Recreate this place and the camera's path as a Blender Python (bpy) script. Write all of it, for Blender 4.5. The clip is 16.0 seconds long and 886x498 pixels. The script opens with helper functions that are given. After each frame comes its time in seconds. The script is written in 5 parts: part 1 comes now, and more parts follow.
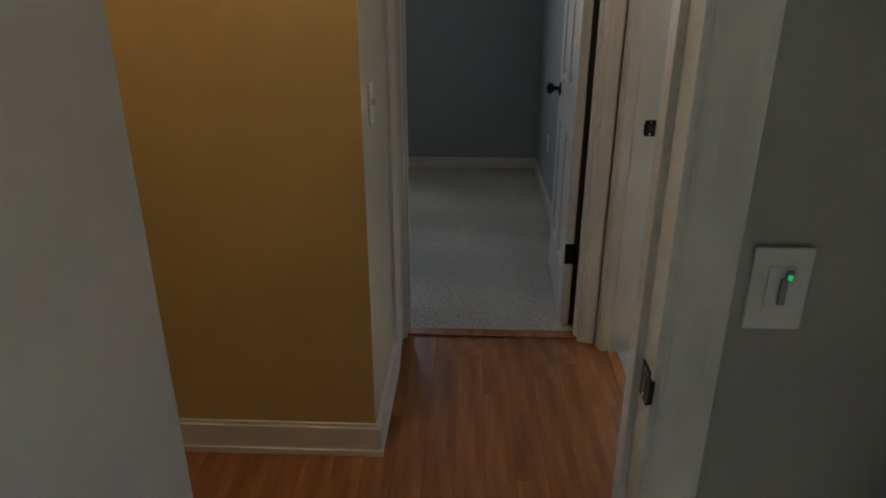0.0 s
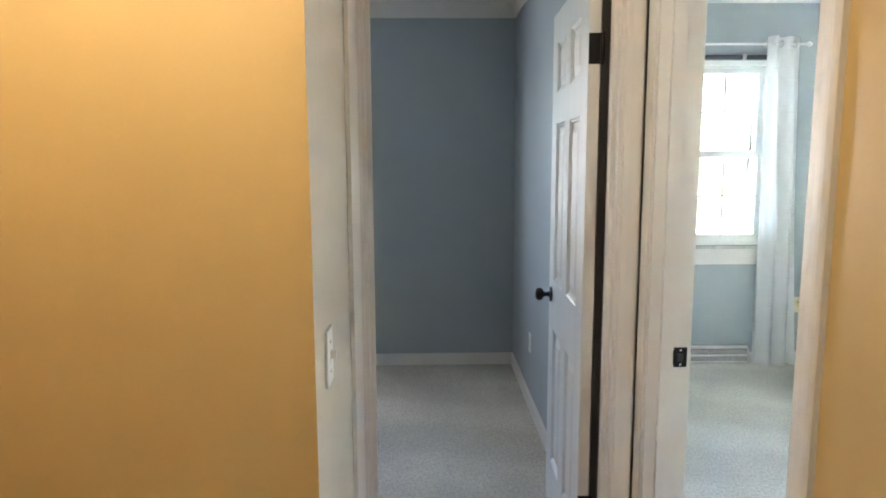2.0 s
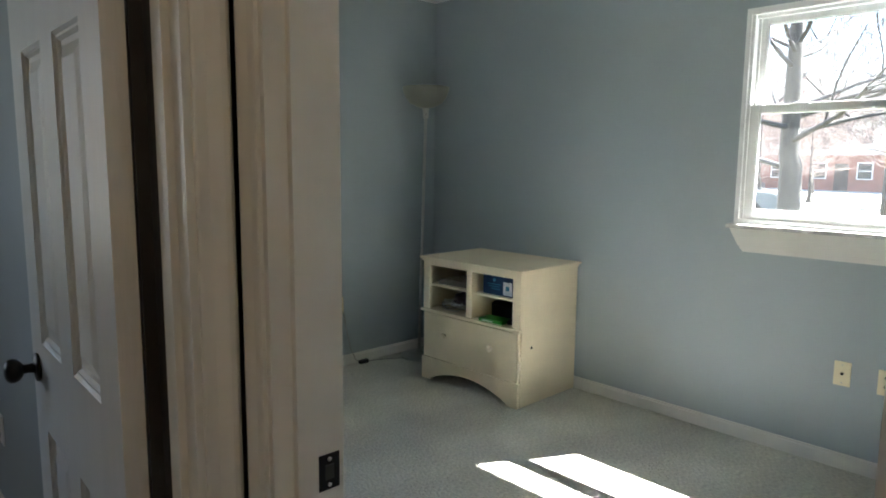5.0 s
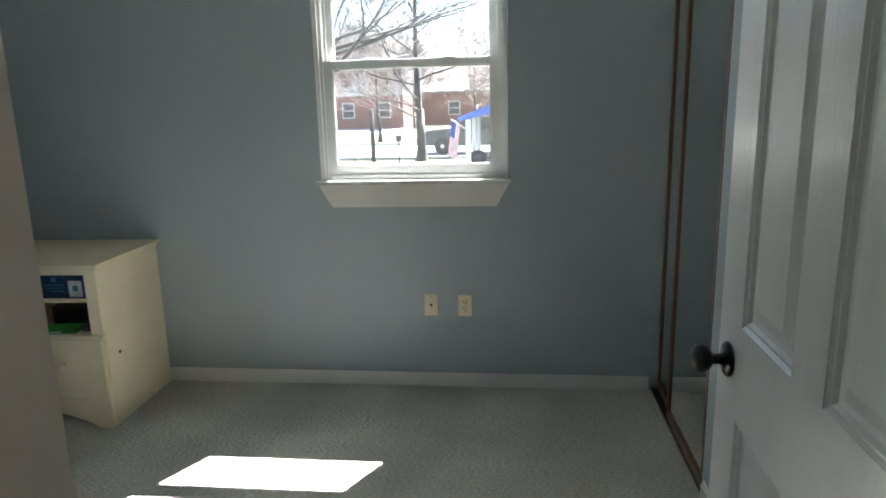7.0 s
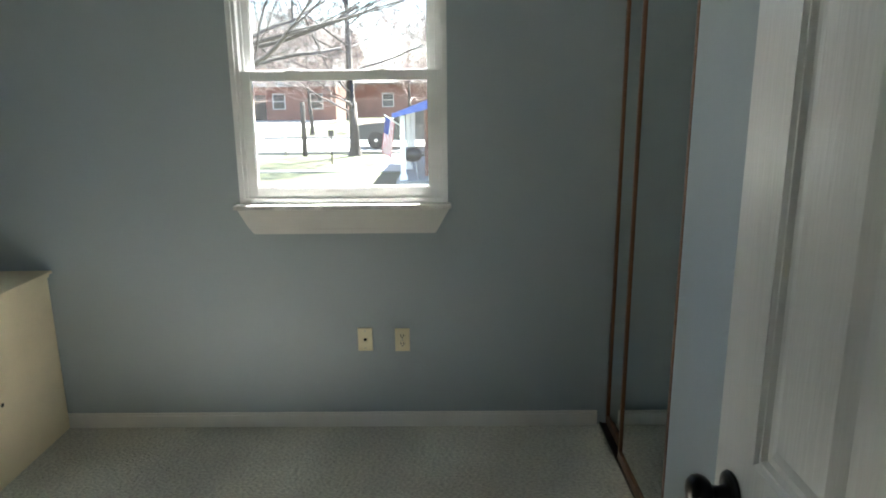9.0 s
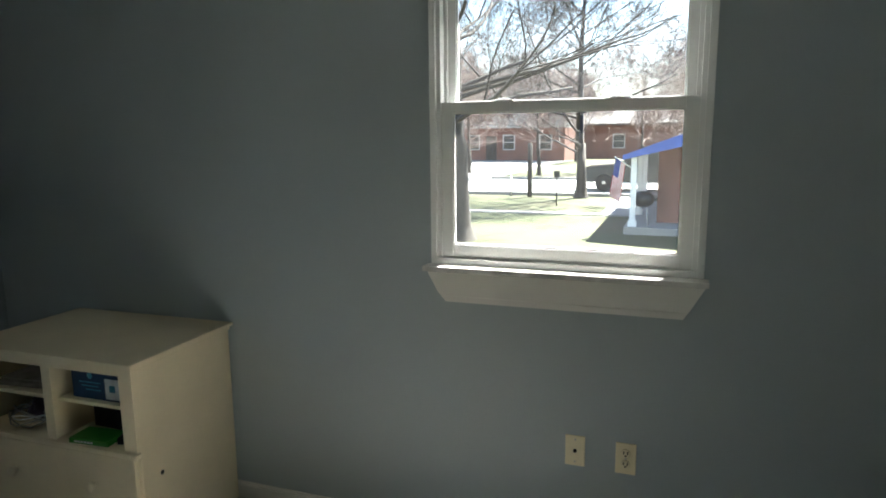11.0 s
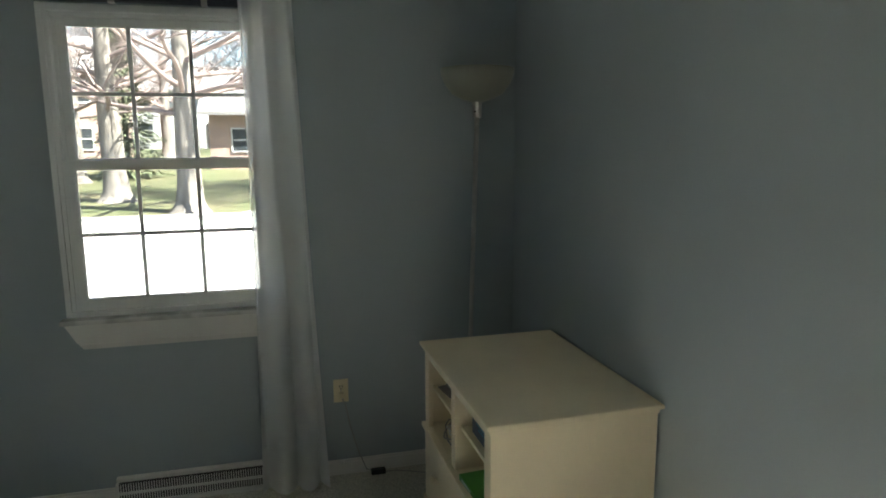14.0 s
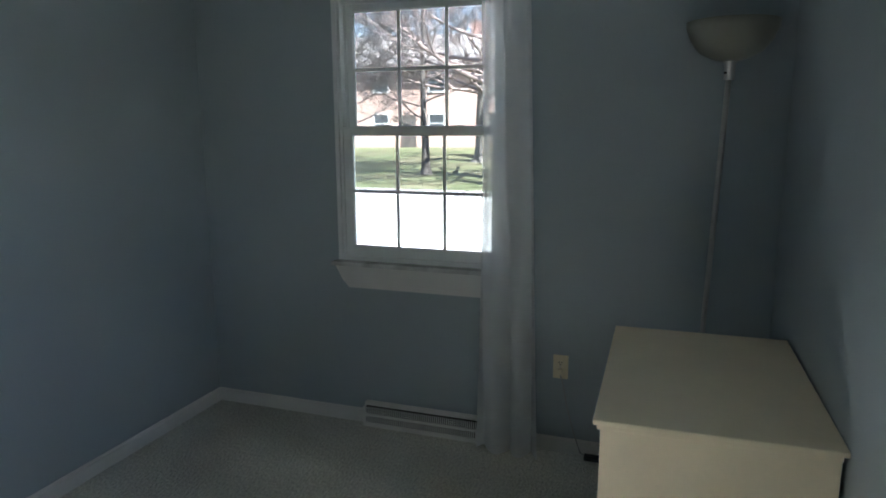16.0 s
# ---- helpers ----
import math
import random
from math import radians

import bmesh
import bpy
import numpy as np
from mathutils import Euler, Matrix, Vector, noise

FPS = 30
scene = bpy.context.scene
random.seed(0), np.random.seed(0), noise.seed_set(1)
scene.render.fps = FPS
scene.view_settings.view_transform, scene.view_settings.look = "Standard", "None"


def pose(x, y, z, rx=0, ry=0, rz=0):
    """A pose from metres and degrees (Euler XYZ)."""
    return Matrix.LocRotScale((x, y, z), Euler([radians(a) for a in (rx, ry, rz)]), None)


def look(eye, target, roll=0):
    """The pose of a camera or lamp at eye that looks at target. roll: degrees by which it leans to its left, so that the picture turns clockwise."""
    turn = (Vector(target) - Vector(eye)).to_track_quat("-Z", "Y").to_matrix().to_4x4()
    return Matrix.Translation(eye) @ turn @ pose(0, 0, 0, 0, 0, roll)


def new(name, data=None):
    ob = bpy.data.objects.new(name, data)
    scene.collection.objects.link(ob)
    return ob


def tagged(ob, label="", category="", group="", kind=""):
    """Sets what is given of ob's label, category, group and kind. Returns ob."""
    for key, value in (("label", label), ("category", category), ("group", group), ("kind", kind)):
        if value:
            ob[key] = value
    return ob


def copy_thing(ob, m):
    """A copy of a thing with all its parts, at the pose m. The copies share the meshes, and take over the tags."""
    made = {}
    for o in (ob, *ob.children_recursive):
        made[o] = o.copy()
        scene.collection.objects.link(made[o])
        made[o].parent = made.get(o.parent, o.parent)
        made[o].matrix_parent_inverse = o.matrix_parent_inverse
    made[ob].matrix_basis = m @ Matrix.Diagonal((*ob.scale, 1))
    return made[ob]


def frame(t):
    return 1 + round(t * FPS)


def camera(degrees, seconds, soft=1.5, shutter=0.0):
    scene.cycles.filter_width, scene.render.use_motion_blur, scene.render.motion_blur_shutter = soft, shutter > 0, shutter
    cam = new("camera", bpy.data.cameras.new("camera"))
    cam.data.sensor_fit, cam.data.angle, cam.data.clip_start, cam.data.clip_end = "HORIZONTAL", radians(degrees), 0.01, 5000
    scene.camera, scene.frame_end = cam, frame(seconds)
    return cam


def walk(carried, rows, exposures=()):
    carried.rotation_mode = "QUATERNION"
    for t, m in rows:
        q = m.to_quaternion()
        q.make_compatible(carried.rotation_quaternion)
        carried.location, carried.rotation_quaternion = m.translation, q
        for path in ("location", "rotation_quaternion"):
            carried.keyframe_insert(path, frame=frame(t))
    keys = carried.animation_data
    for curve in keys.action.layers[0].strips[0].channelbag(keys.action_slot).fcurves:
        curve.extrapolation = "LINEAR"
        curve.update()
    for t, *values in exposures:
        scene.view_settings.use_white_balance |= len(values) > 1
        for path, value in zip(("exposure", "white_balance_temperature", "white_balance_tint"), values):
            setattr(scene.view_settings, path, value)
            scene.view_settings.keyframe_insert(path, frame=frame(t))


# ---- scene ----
cam = camera(67.6, 16.0, soft=1.8)
# seconds, eye in metres, pitch, roll, yaw in degrees
ROWS = [
    (0, -3.448, -5.195, 1.405, -22.170, -0.023, 2.384),
    (0.5, -3.440, -5.047, 1.474, -15.483, 0.018, 2.390),
    (1, -3.458, -4.928, 1.492, -11.694, 0.476, 2.402),
    (1.5, -3.508, -4.780, 1.500, -9.511, 0.669, 2.011),
    (2, -3.523, -4.642, 1.479, -7.779, 0.218, -1.210),
    (2.5, -3.495, -4.448, 1.465, -6.887, 0.248, -6.070),
    (3, -3.462, -4.274, 1.442, -6.437, 0.266, -10.371),
    (3.2, -3.451, -4.211, 1.437, -6.478, 0.243, -12.772),
    (5.3, -3.299, -3.605, 1.394, -8.821, 0.446, -47.745),
    (5.5, -3.235, -3.578, 1.444, -9.850, 1.244, -50.652),
    (6, -3.227, -3.457, 1.445, -10.35, 1.318, -62.94),
    (6.5, -3.277, -3.293, 1.495, -11.842, 1.521, -77.338),
    (7, -3.266, -3.211, 1.47, -12.487, 1.344, -84.002),
    (7.5, -3.227, -3.188, 1.499, -13.352, 1.137, -87.89),
    (8, -3.161, -3.202, 1.558, -13.564, 0.609, -89.629),
    (8.2, -3.136, -3.197, 1.598, -13.695, 0.394, -90.106),
    (10.3, -2.498, -3.148, 1.553, -9.75, 0.60, -83.0),
    (10.5, -2.426, -3.133, 1.555, -9.713, 0.598, -79.87),
    (11, -2.248, -3.096, 1.564, -9.708, 0.562, -70.282),
    (11.5, -2.068, -3.042, 1.558, -9.759, 0.702, -58.529),
    (12, -1.875, -3.000, 1.590, -9.75, 0.76, -45.6),
    (12.5, -1.615, -3.030, 1.545, -9.5, 0.65, -38.9),
    (13, -1.472, -3.066, 1.579, -9.445, 0.244, -31.060),
    (13.5, -1.276, -3.067, 1.572, -9.160, 0.518, -22.263),
    (14, -1.123, -3.020, 1.604, -9.564, 0.387, -14.313),
    (14.5, -0.838, -2.999, 1.566, -9.561, 0.672, -4.280),
    (15, -0.711, -2.975, 1.585, -10.371, 0.483, 4.033),
    (15.5, -0.597, -2.927, 1.564, -10.326, 0.276, 11.956),
    (16, -0.415, -2.942, 1.526, -10.566, 0.241, 19.156),
]
EXPOSURES = [(0, 4.85, 6200, 10), (0.4, 5.75, 6000, 10), (0.8, 6.55, 5800, 11), (1.2, 6.8, 5800, 11), (2.0, 6.65, 5750, 10), (2.6, 6.5, 5700, 10), (3.2, 6.5, 5700, 10), (5.2, 4.65, 6000, 9), (5.6, 4.25, 5950, 9), (6.0, 3.85, 5950, 9), (6.6, 3.85, 5950, 9), (7.2, 4.33, 5950, 9), (8.0, 4.5, 6080, 9), (10.5, 3.52, 6230, 8), (11.2, 3.5, 6280, 8), (11.9, 3.85, 6380, 8), (12.5, 4.35, 6430, 8), (13.1, 4.25, 6400, 8), (14.0, 3.85, 6400, 8), (14.6, 4.2, 6200, 8), (15.0, 4.4, 6050, 8), (15.6, 4.4, 5800, 9), (16.0, 3.72, 5630, 10)]
walk(cam, [(t, pose(x, y, z, 90 + pitch, roll, yaw)) for t, x, y, z, pitch, roll, yaw in ROWS], EXPOSURES)

# ---- world and light ----
SUN_FROM = Vector((0.78, -0.405, 1.17)).normalized()
world = bpy.data.worlds.new("sky")
scene.world = world
world.use_nodes = True
wn = world.node_tree.nodes
sky = wn.new("ShaderNodeTexSky")
sky.sky_type = "NISHITA"
sky.sun_disc = False
sky.sun_elevation = math.asin(SUN_FROM.z)
sky.sun_rotation = math.atan2(SUN_FROM.x, SUN_FROM.y)
world.node_tree.links.new(sky.outputs[0], wn["Background"].inputs[0])
wn["Background"].inputs[1].default_value = 0.05


def lamp(name, kind, m, energy, colour, **more):
    data = bpy.data.lights.new(name, kind)
    data.energy, data.color = energy, colour
    if "size" in more:
        data.shape, data.size, data.size_y = "RECTANGLE", more["size"], more["size_y"]
    if "angle" in more:
        data.angle = more["angle"]
    if "radius" in more:
        data.shadow_soft_size = more["radius"]
    ob = new(name, data)
    ob.matrix_world = m
    return ob


lamp("sun", "SUN", look(SUN_FROM * 30, (0, 0, 0)), 5.0, (1.0, 0.95, 0.87), angle=radians(0.5))
# daylight in the window openings
lamp("daylight_north", "AREA", look((-1.56, 0.12, 1.5), (-1.56, -2, 1.2)), 0.06, (0.95, 0.98, 1.0), size=0.75, size_y=1.15)
lamp("daylight_bedroom", "AREA", look((-4.5, 0.12, 1.5), (-4.5, -2, 1.2)), 0.27, (1.0, 0.95, 0.97), size=0.75, size_y=1.15)
lamp("hall_bulb", "POINT", pose(-4.05, -3.99, 2.33), 0.31, (1.0, 0.82, 0.62), radius=0.07)

# ---- materials ----
def material(name, colour, rough=0.6, metal=0.0, vary=0.12, scale=3.0, fine=0.06, fine_scale=120.0, bump=0.15, coat=0.0, stretch=(1, 1, 1), random_tone=0.0, second=None, emit=0.0):
    m = bpy.data.materials.new(name)
    m.use_nodes = True
    n, l = m.node_tree.nodes, m.node_tree.links
    bs = n["Principled BSDF"]
    tc = n.new("ShaderNodeTexCoord")
    mp = n.new("ShaderNodeMapping")
    mp.inputs["Scale"].default_value = stretch
    l.new(tc.outputs["Object"], mp.inputs[0])
    a = n.new("ShaderNodeTexNoise")
    a.inputs["Scale"].default_value, a.inputs["Detail"].default_value = scale, 5
    b = n.new("ShaderNodeTexNoise")
    b.inputs["Scale"].default_value, b.inputs["Detail"].default_value = fine_scale, 3
    l.new(mp.outputs[0], a.inputs[0]), l.new(mp.outputs[0], b.inputs[0])
    ramp = n.new("ShaderNodeMix")
    ramp.data_type = "RGBA"
    c2 = second or tuple(max(0.0, c * (1 - 2 * vary)) for c in colour)
    ramp.inputs[6].default_value, ramp.inputs[7].default_value = (*c2, 1), (*colour, 1)
    mr = n.new("ShaderNodeMapRange")
    mr.inputs[1].default_value, mr.inputs[2].default_value = 0.3, 0.6
    l.new(a.outputs[0], mr.inputs[0]), l.new(mr.outputs[0], ramp.inputs[0])
    hv = n.new("ShaderNodeHueSaturation")
    l.new(ramp.outputs[2], hv.inputs["Color"])
    add = n.new("ShaderNodeMath")
    add.operation = "MULTIPLY_ADD"
    l.new(b.outputs[0], add.inputs[0])
    add.inputs[1].default_value, add.inputs[2].default_value = 2 * fine, 1 - fine
    if random_tone:
        oi = n.new("ShaderNodeObjectInfo")
        ad2 = n.new("ShaderNodeMath")
        ad2.operation = "MULTIPLY_ADD"
        l.new(oi.outputs["Random"], ad2.inputs[0])
        ad2.inputs[1].default_value = random_tone
        l.new(add.outputs[0], ad2.inputs[2])
        sub = n.new("ShaderNodeMath")
        sub.operation = "SUBTRACT"
        sub.inputs[1].default_value = random_tone / 2
        l.new(ad2.outputs[0], sub.inputs[0])
        l.new(sub.outputs[0], hv.inputs["Value"])
    else:
        l.new(add.outputs[0], hv.inputs["Value"])
    l.new(hv.outputs[0], bs.inputs["Base Color"])
    bs.inputs["Roughness"].default_value, bs.inputs["Metallic"].default_value = rough, metal
    bs.inputs["Coat Weight"].default_value = coat
    if bump:
        bp = n.new("ShaderNodeBump")
        bp.inputs["Strength"].default_value, bp.inputs["Distance"].default_value = bump, 0.004
        l.new(b.outputs[0], bp.inputs["Height"])
        l.new(bp.outputs[0], bs.inputs["Normal"])
    if emit:
        bs.inputs["Emission Color"].default_value, bs.inputs["Emission Strength"].default_value = (*colour, 1), emit
    return m


WALL = material("grey_blue_wall_paint", (0.362, 0.410, 0.435), 0.62, vary=0.03, scale=1.5, fine=0.02, fine_scale=160, bump=0.10)
WALL_C = material("grey_green_wall_paint", (0.43, 0.425, 0.395), 0.6, vary=0.03, scale=1.5, fine=0.02, fine_scale=160, bump=0.10)
GOLD = material("golden_tan_wall_paint", (0.60, 0.43, 0.165), 0.5, vary=0.04, scale=2.0, fine=0.03, fine_scale=140, bump=0.06)
CREAM = material("cream_wall_paint", (0.62, 0.57, 0.46), 0.5, vary=0.04, scale=2.0, fine=0.02, fine_scale=140, bump=0.10)
CEILING = material("white_ceiling_paint", (0.80, 0.80, 0.79), 0.8, vary=0.03, scale=2, fine=0.03, fine_scale=200, bump=0.2)
TRIM = material("white_gloss_trim_paint", (0.74, 0.725, 0.68), 0.42, vary=0.04, scale=4, fine=0.015, fine_scale=60, bump=0.02)
VINYL = material("white_vinyl", (0.80, 0.81, 0.80), 0.35, vary=0.04, scale=5, fine=0.02, bump=0.02)
DOOR_PAINT = material("white_door_paint", (0.76, 0.76, 0.74), 0.32, vary=0.03, scale=3, fine=0.04, fine_scale=40, bump=0.22, stretch=(4, 4, 0.35), coat=0.15)
BLACK = material("black_bronze_metal", (0.012, 0.011, 0.010), 0.30, metal=0.6, vary=0.1, scale=20, fine=0.05, bump=0.03)
CHROME = material("brushed_nickel", (0.55, 0.54, 0.51), 0.28, metal=1.0, vary=0.05, scale=10, fine=0.04, bump=0.03)
CABINET = material("ivory_painted_wood", (0.80, 0.70, 0.51), 0.42, vary=0.05, scale=3, fine=0.03, fine_scale=60, bump=0.06)
OAK = material("stained_oak_frame", (0.20, 0.085, 0.035), 0.35, vary=0.22, scale=6, fine=0.10, fine_scale=30, bump=0.1, stretch=(6, 6, 0.6), coat=0.2)
MARBLE = material("grey_marble_stool", (0.70, 0.69, 0.66), 0.25, vary=0.25, scale=9, fine=0.05, fine_scale=40, bump=0.02)
PLASTIC = material("almond_plastic", (0.78, 0.70, 0.47), 0.35, vary=0.02, scale=8, fine=0.01, bump=0.0)
WHITE_PLASTIC = material("white_plastic", (0.80, 0.80, 0.78), 0.35, vary=0.02, scale=8, fine=0.01, bump=0.0)
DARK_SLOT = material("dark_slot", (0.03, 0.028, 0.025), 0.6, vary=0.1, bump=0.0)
REGISTER = material("white_enamel_grille", (0.76, 0.75, 0.71), 0.35, vary=0.05, scale=8, fine=0.02, bump=0.02)
MIRROR = material("mirror_silver", (0.70, 0.74, 0.72), 0.015, metal=1.0, vary=0.0, fine=0.0, bump=0.0)
BULB_GLASS = material("frosted_lamp_bowl", (0.29, 0.29, 0.235), 0.4, vary=0.04, scale=6, fine=0.02, bump=0.0)
WOODFLOOR = material("honey_oak_plank", (0.40, 0.16, 0.055), 0.26, vary=0.22, scale=2.2, fine=0.14, fine_scale=22, bump=0.08, stretch=(9, 0.8, 1), random_tone=0.22, coat=0.25)


def carpet_material():
    m = material("grey_beige_carpet", (0.58, 0.555, 0.475), 0.95, vary=0.10, scale=2.2, stretch=(1.0, 0.6, 1), fine=0.55, fine_scale=95, bump=1.0)
    n, l = m.node_tree.nodes, m.node_tree.links
    bs = n["Principled BSDF"]
    bs.inputs["Sheen Weight"].default_value = 0.25
    bs.inputs["Sheen Roughness"].default_value = 0.6
    bump = [x for x in n if x.bl_idname == "ShaderNodeBump"][0]
    bump.inputs["Distance"].default_value = 0.016
    # lanes about 0.35 m wide, brushed one way and the other, with paler edges
    tc, turn = n.new("ShaderNodeTexCoord"), n.new("ShaderNodeMapping")
    turn.inputs["Rotation"].default_value = (0, 0, radians(14))
    lanes, edge, tone = n.new("ShaderNodeTexWave"), n.new("ShaderNodeMapRange"), n.new("ShaderNodeMix")
    lanes.bands_direction = "Y"
    lanes.inputs["Scale"].default_value, lanes.inputs["Distortion"].default_value = 0.45, 1.6
    lanes.inputs["Detail"].default_value, lanes.inputs["Detail Scale"].default_value = 2.0, 1.3
    edge.inputs[1].default_value, edge.inputs[2].default_value = 0.25, 0.85
    edge.inputs[3].default_value, edge.inputs[4].default_value = 0.90, 1.06
    tone.data_type, tone.blend_type = "RGBA", "MULTIPLY"
    tone.inputs[0].default_value = 1.0
    l.new(tc.outputs["Object"], turn.inputs[0]), l.new(turn.outputs[0], lanes.inputs[0])
    l.new(lanes.outputs["Fac"], edge.inputs[0]), l.new(edge.outputs[0], tone.inputs[7])
    old = bs.inputs["Base Color"].links[0].from_socket
    l.new(old, tone.inputs[6]), l.new(tone.outputs[2], bs.inputs["Base Color"])
    return m


CARPET = carpet_material()


def sheer_material():
    m = bpy.data.materials.new("white_sheer_curtain")
    m.use_nodes = True
    n, l = m.node_tree.nodes, m.node_tree.links
    bs = n["Principled BSDF"]
    bs.inputs["Base Color"].default_value = (0.93, 0.93, 0.92, 1)
    bs.inputs["Roughness"].default_value = 0.9
    tl = n.new("ShaderNodeBsdfTranslucent")
    tl.inputs[0].default_value = (0.95, 0.95, 0.94, 1)
    tr = n.new("ShaderNodeBsdfTransparent")
    a, b = n.new("ShaderNodeMixShader"), n.new("ShaderNodeMixShader")
    wv = n.new("ShaderNodeTexNoise")
    wv.inputs["Scale"].default_value = 400
    mr = n.new("ShaderNodeMapRange")
    mr.inputs[3].default_value, mr.inputs[4].default_value = 0.16, 0.34
    l.new(wv.outputs[0], mr.inputs[0])
    a.inputs[0].default_value = 0.45
    l.new(bs.outputs[0], a.inputs[1]), l.new(tl.outputs[0], a.inputs[2])
    l.new(mr.outputs[0], b.inputs[0]), l.new(a.outputs[0], b.inputs[1]), l.new(tr.outputs[0], b.inputs[2])
    l.new(b.outputs[0], n["Material Output"].inputs[0])
    return m


SHEER = sheer_material()


def glass_material():
    m = bpy.data.materials.new("clear_window_glass")
    m.use_nodes = True
    n, l = m.node_tree.nodes, m.node_tree.links
    n.remove(n["Principled BSDF"])
    g, tr, mx, fr = n.new("ShaderNodeBsdfGlossy"), n.new("ShaderNodeBsdfTransparent"), n.new("ShaderNodeMixShader"), n.new("ShaderNodeFresnel")
    g.inputs["Roughness"].default_value = 0.01
    tr.inputs[0].default_value = (0.94, 0.96, 0.95, 1)
    fr.inputs[0].default_value = 1.35
    l.new(fr.outputs[0], mx.inputs[0]), l.new(tr.outputs[0], mx.inputs[1]), l.new(g.outputs[0], mx.inputs[2])
    # thin translucent film adds a veil of glare, as from dusty sunlit panes
    dust_glare, film = n.new("ShaderNodeBsdfTranslucent"), n.new("ShaderNodeMixShader")
    dust_glare.inputs[0].default_value = (0.8, 0.8, 0.78, 1)
    streak = n.new("ShaderNodeTexNoise")
    streak.inputs["Scale"].default_value = 3.5
    amount = n.new("ShaderNodeMapRange")
    amount.inputs[3].default_value, amount.inputs[4].default_value = 0.002, 0.007
    l.new(streak.outputs[0], amount.inputs[0]), l.new(amount.outputs[0], film.inputs[0])
    l.new(mx.outputs[0], film.inputs[1]), l.new(dust_glare.outputs[0], film.inputs[2])
    l.new(film.outputs[0], n["Material Output"].inputs[0])
    return m


GLASS = glass_material()


# ---- mesh helpers ----
def box(bm, x0, x1, y0, y1, z0, z1, bevel=0.0):
    v = [bm.verts.new(p) for p in ((x0, y0, z0), (x1, y0, z0), (x1, y1, z0), (x0, y1, z0), (x0, y0, z1), (x1, y0, z1), (x1, y1, z1), (x0, y1, z1))]
    f = [bm.faces.new([v[i] for i in q]) for q in ((3, 2, 1, 0), (4, 5, 6, 7), (0, 1, 5, 4), (1, 2, 6, 5), (2, 3, 7, 6), (3, 0, 4, 7))]
    if bevel:
        edges = list({e for q in f for e in q.edges})
        bmesh.ops.bevel(bm, geom=edges, offset=bevel, segments=2, affect="EDGES", profile=0.6)
    return bm


def boxes(*lots, bevel=0.0):
    bm = bmesh.new()
    for b in lots:
        box(bm, *b, bevel=bevel)
    return bm


def tube(bm, pts, radii, sides=12, cap=True):
    """A round bar through points, with a radius at each."""
    rings = []
    for i, p in enumerate(pts):
        p = Vector(p)
        d = (Vector(pts[min(i + 1, len(pts) - 1)]) - Vector(pts[max(i - 1, 0)])).normalized()
        u = d.cross(Vector((0, 0, 1))).normalized() if abs(d.z) < 0.98 else Vector((1, 0, 0))
        w = d.cross(u).normalized()
        u = w.cross(d).normalized()
        rings.append([bm.verts.new(p + radii[i] * (math.cos(2 * math.pi * k / sides) * u + math.sin(2 * math.pi * k / sides) * w)) for k in range(sides)])
    for a, b in zip(rings, rings[1:]):
        for k in range(sides):
            f = bm.faces.new((a[k], a[(k + 1) % sides], b[(k + 1) % sides], b[k]))
            f.smooth = True
    if cap:
        bm.faces.new(rings[0]), bm.faces.new(rings[-1])
    return bm


def lathe(bm, profile, m=None, sides=32):
    """A turned shape: (radius, height) pairs about z, laid by m."""
    m = m or Matrix.Identity(4)
    rings = []
    for r, z in profile:
        rings.append([bm.verts.new(m @ Vector((r * math.cos(2 * math.pi * k / sides), r * math.sin(2 * math.pi * k / sides), z))) for k in range(sides)])
    for a, b in zip(rings, rings[1:]):
        for k in range(sides):
            f = bm.faces.new((a[k], a[(k + 1) % sides], b[(k + 1) % sides], b[k]))
            f.smooth = True
    if profile[0][0] > 1e-4:
        bm.faces.new(list(reversed(rings[0])))
    if profile[-1][0] > 1e-4:
        bm.faces.new(rings[-1])
    bmesh.ops.remove_doubles(bm, verts=bm.verts, dist=1e-5)
    return bm


def prism(bm, outline, y0, y1, axis="y"):
    """A flat outline in two axes drawn out along the third."""
    def at(a, b, d):
        return {"y": (a, d, b), "x": (d, a, b), "z": (a, b, d)}[axis]
    lo = [bm.verts.new(at(a, b, y0)) for a, b in outline]
    hi = [bm.verts.new(at(a, b, y1)) for a, b in outline]
    n = len(outline)
    for k in range(n):
        bm.faces.new((lo[k], lo[(k + 1) % n], hi[(k + 1) % n], hi[k]))
    bm.faces.new(lo), bm.faces.new(hi)
    bmesh.ops.recalc_face_normals(bm, faces=bm.faces)
    return bm


def finish(name, bm, mats):
    bmesh.ops.recalc_face_normals(bm, faces=bm.faces)
    me = bpy.data.meshes.new(name)
    bm.to_mesh(me)
    bm.free()
    for m in mats if isinstance(mats, (list, tuple)) else [mats]:
        me.materials.append(m)
    return me


def part(name, bm, mat, parent, label=""):
    ob = new(name, finish(name, bm, mat))
    ob.parent = parent
    if label:
        tagged(ob, label)
    return ob


def thing(name, m, label, category, group="", kind=""):
    ob = new(name)
    ob.matrix_world = m
    return tagged(ob, label, category, group, kind)


def structure(name, bm, mats, label, category):
    return tagged(new(name, finish(name, bm, mats)), label, category, kind="structure")


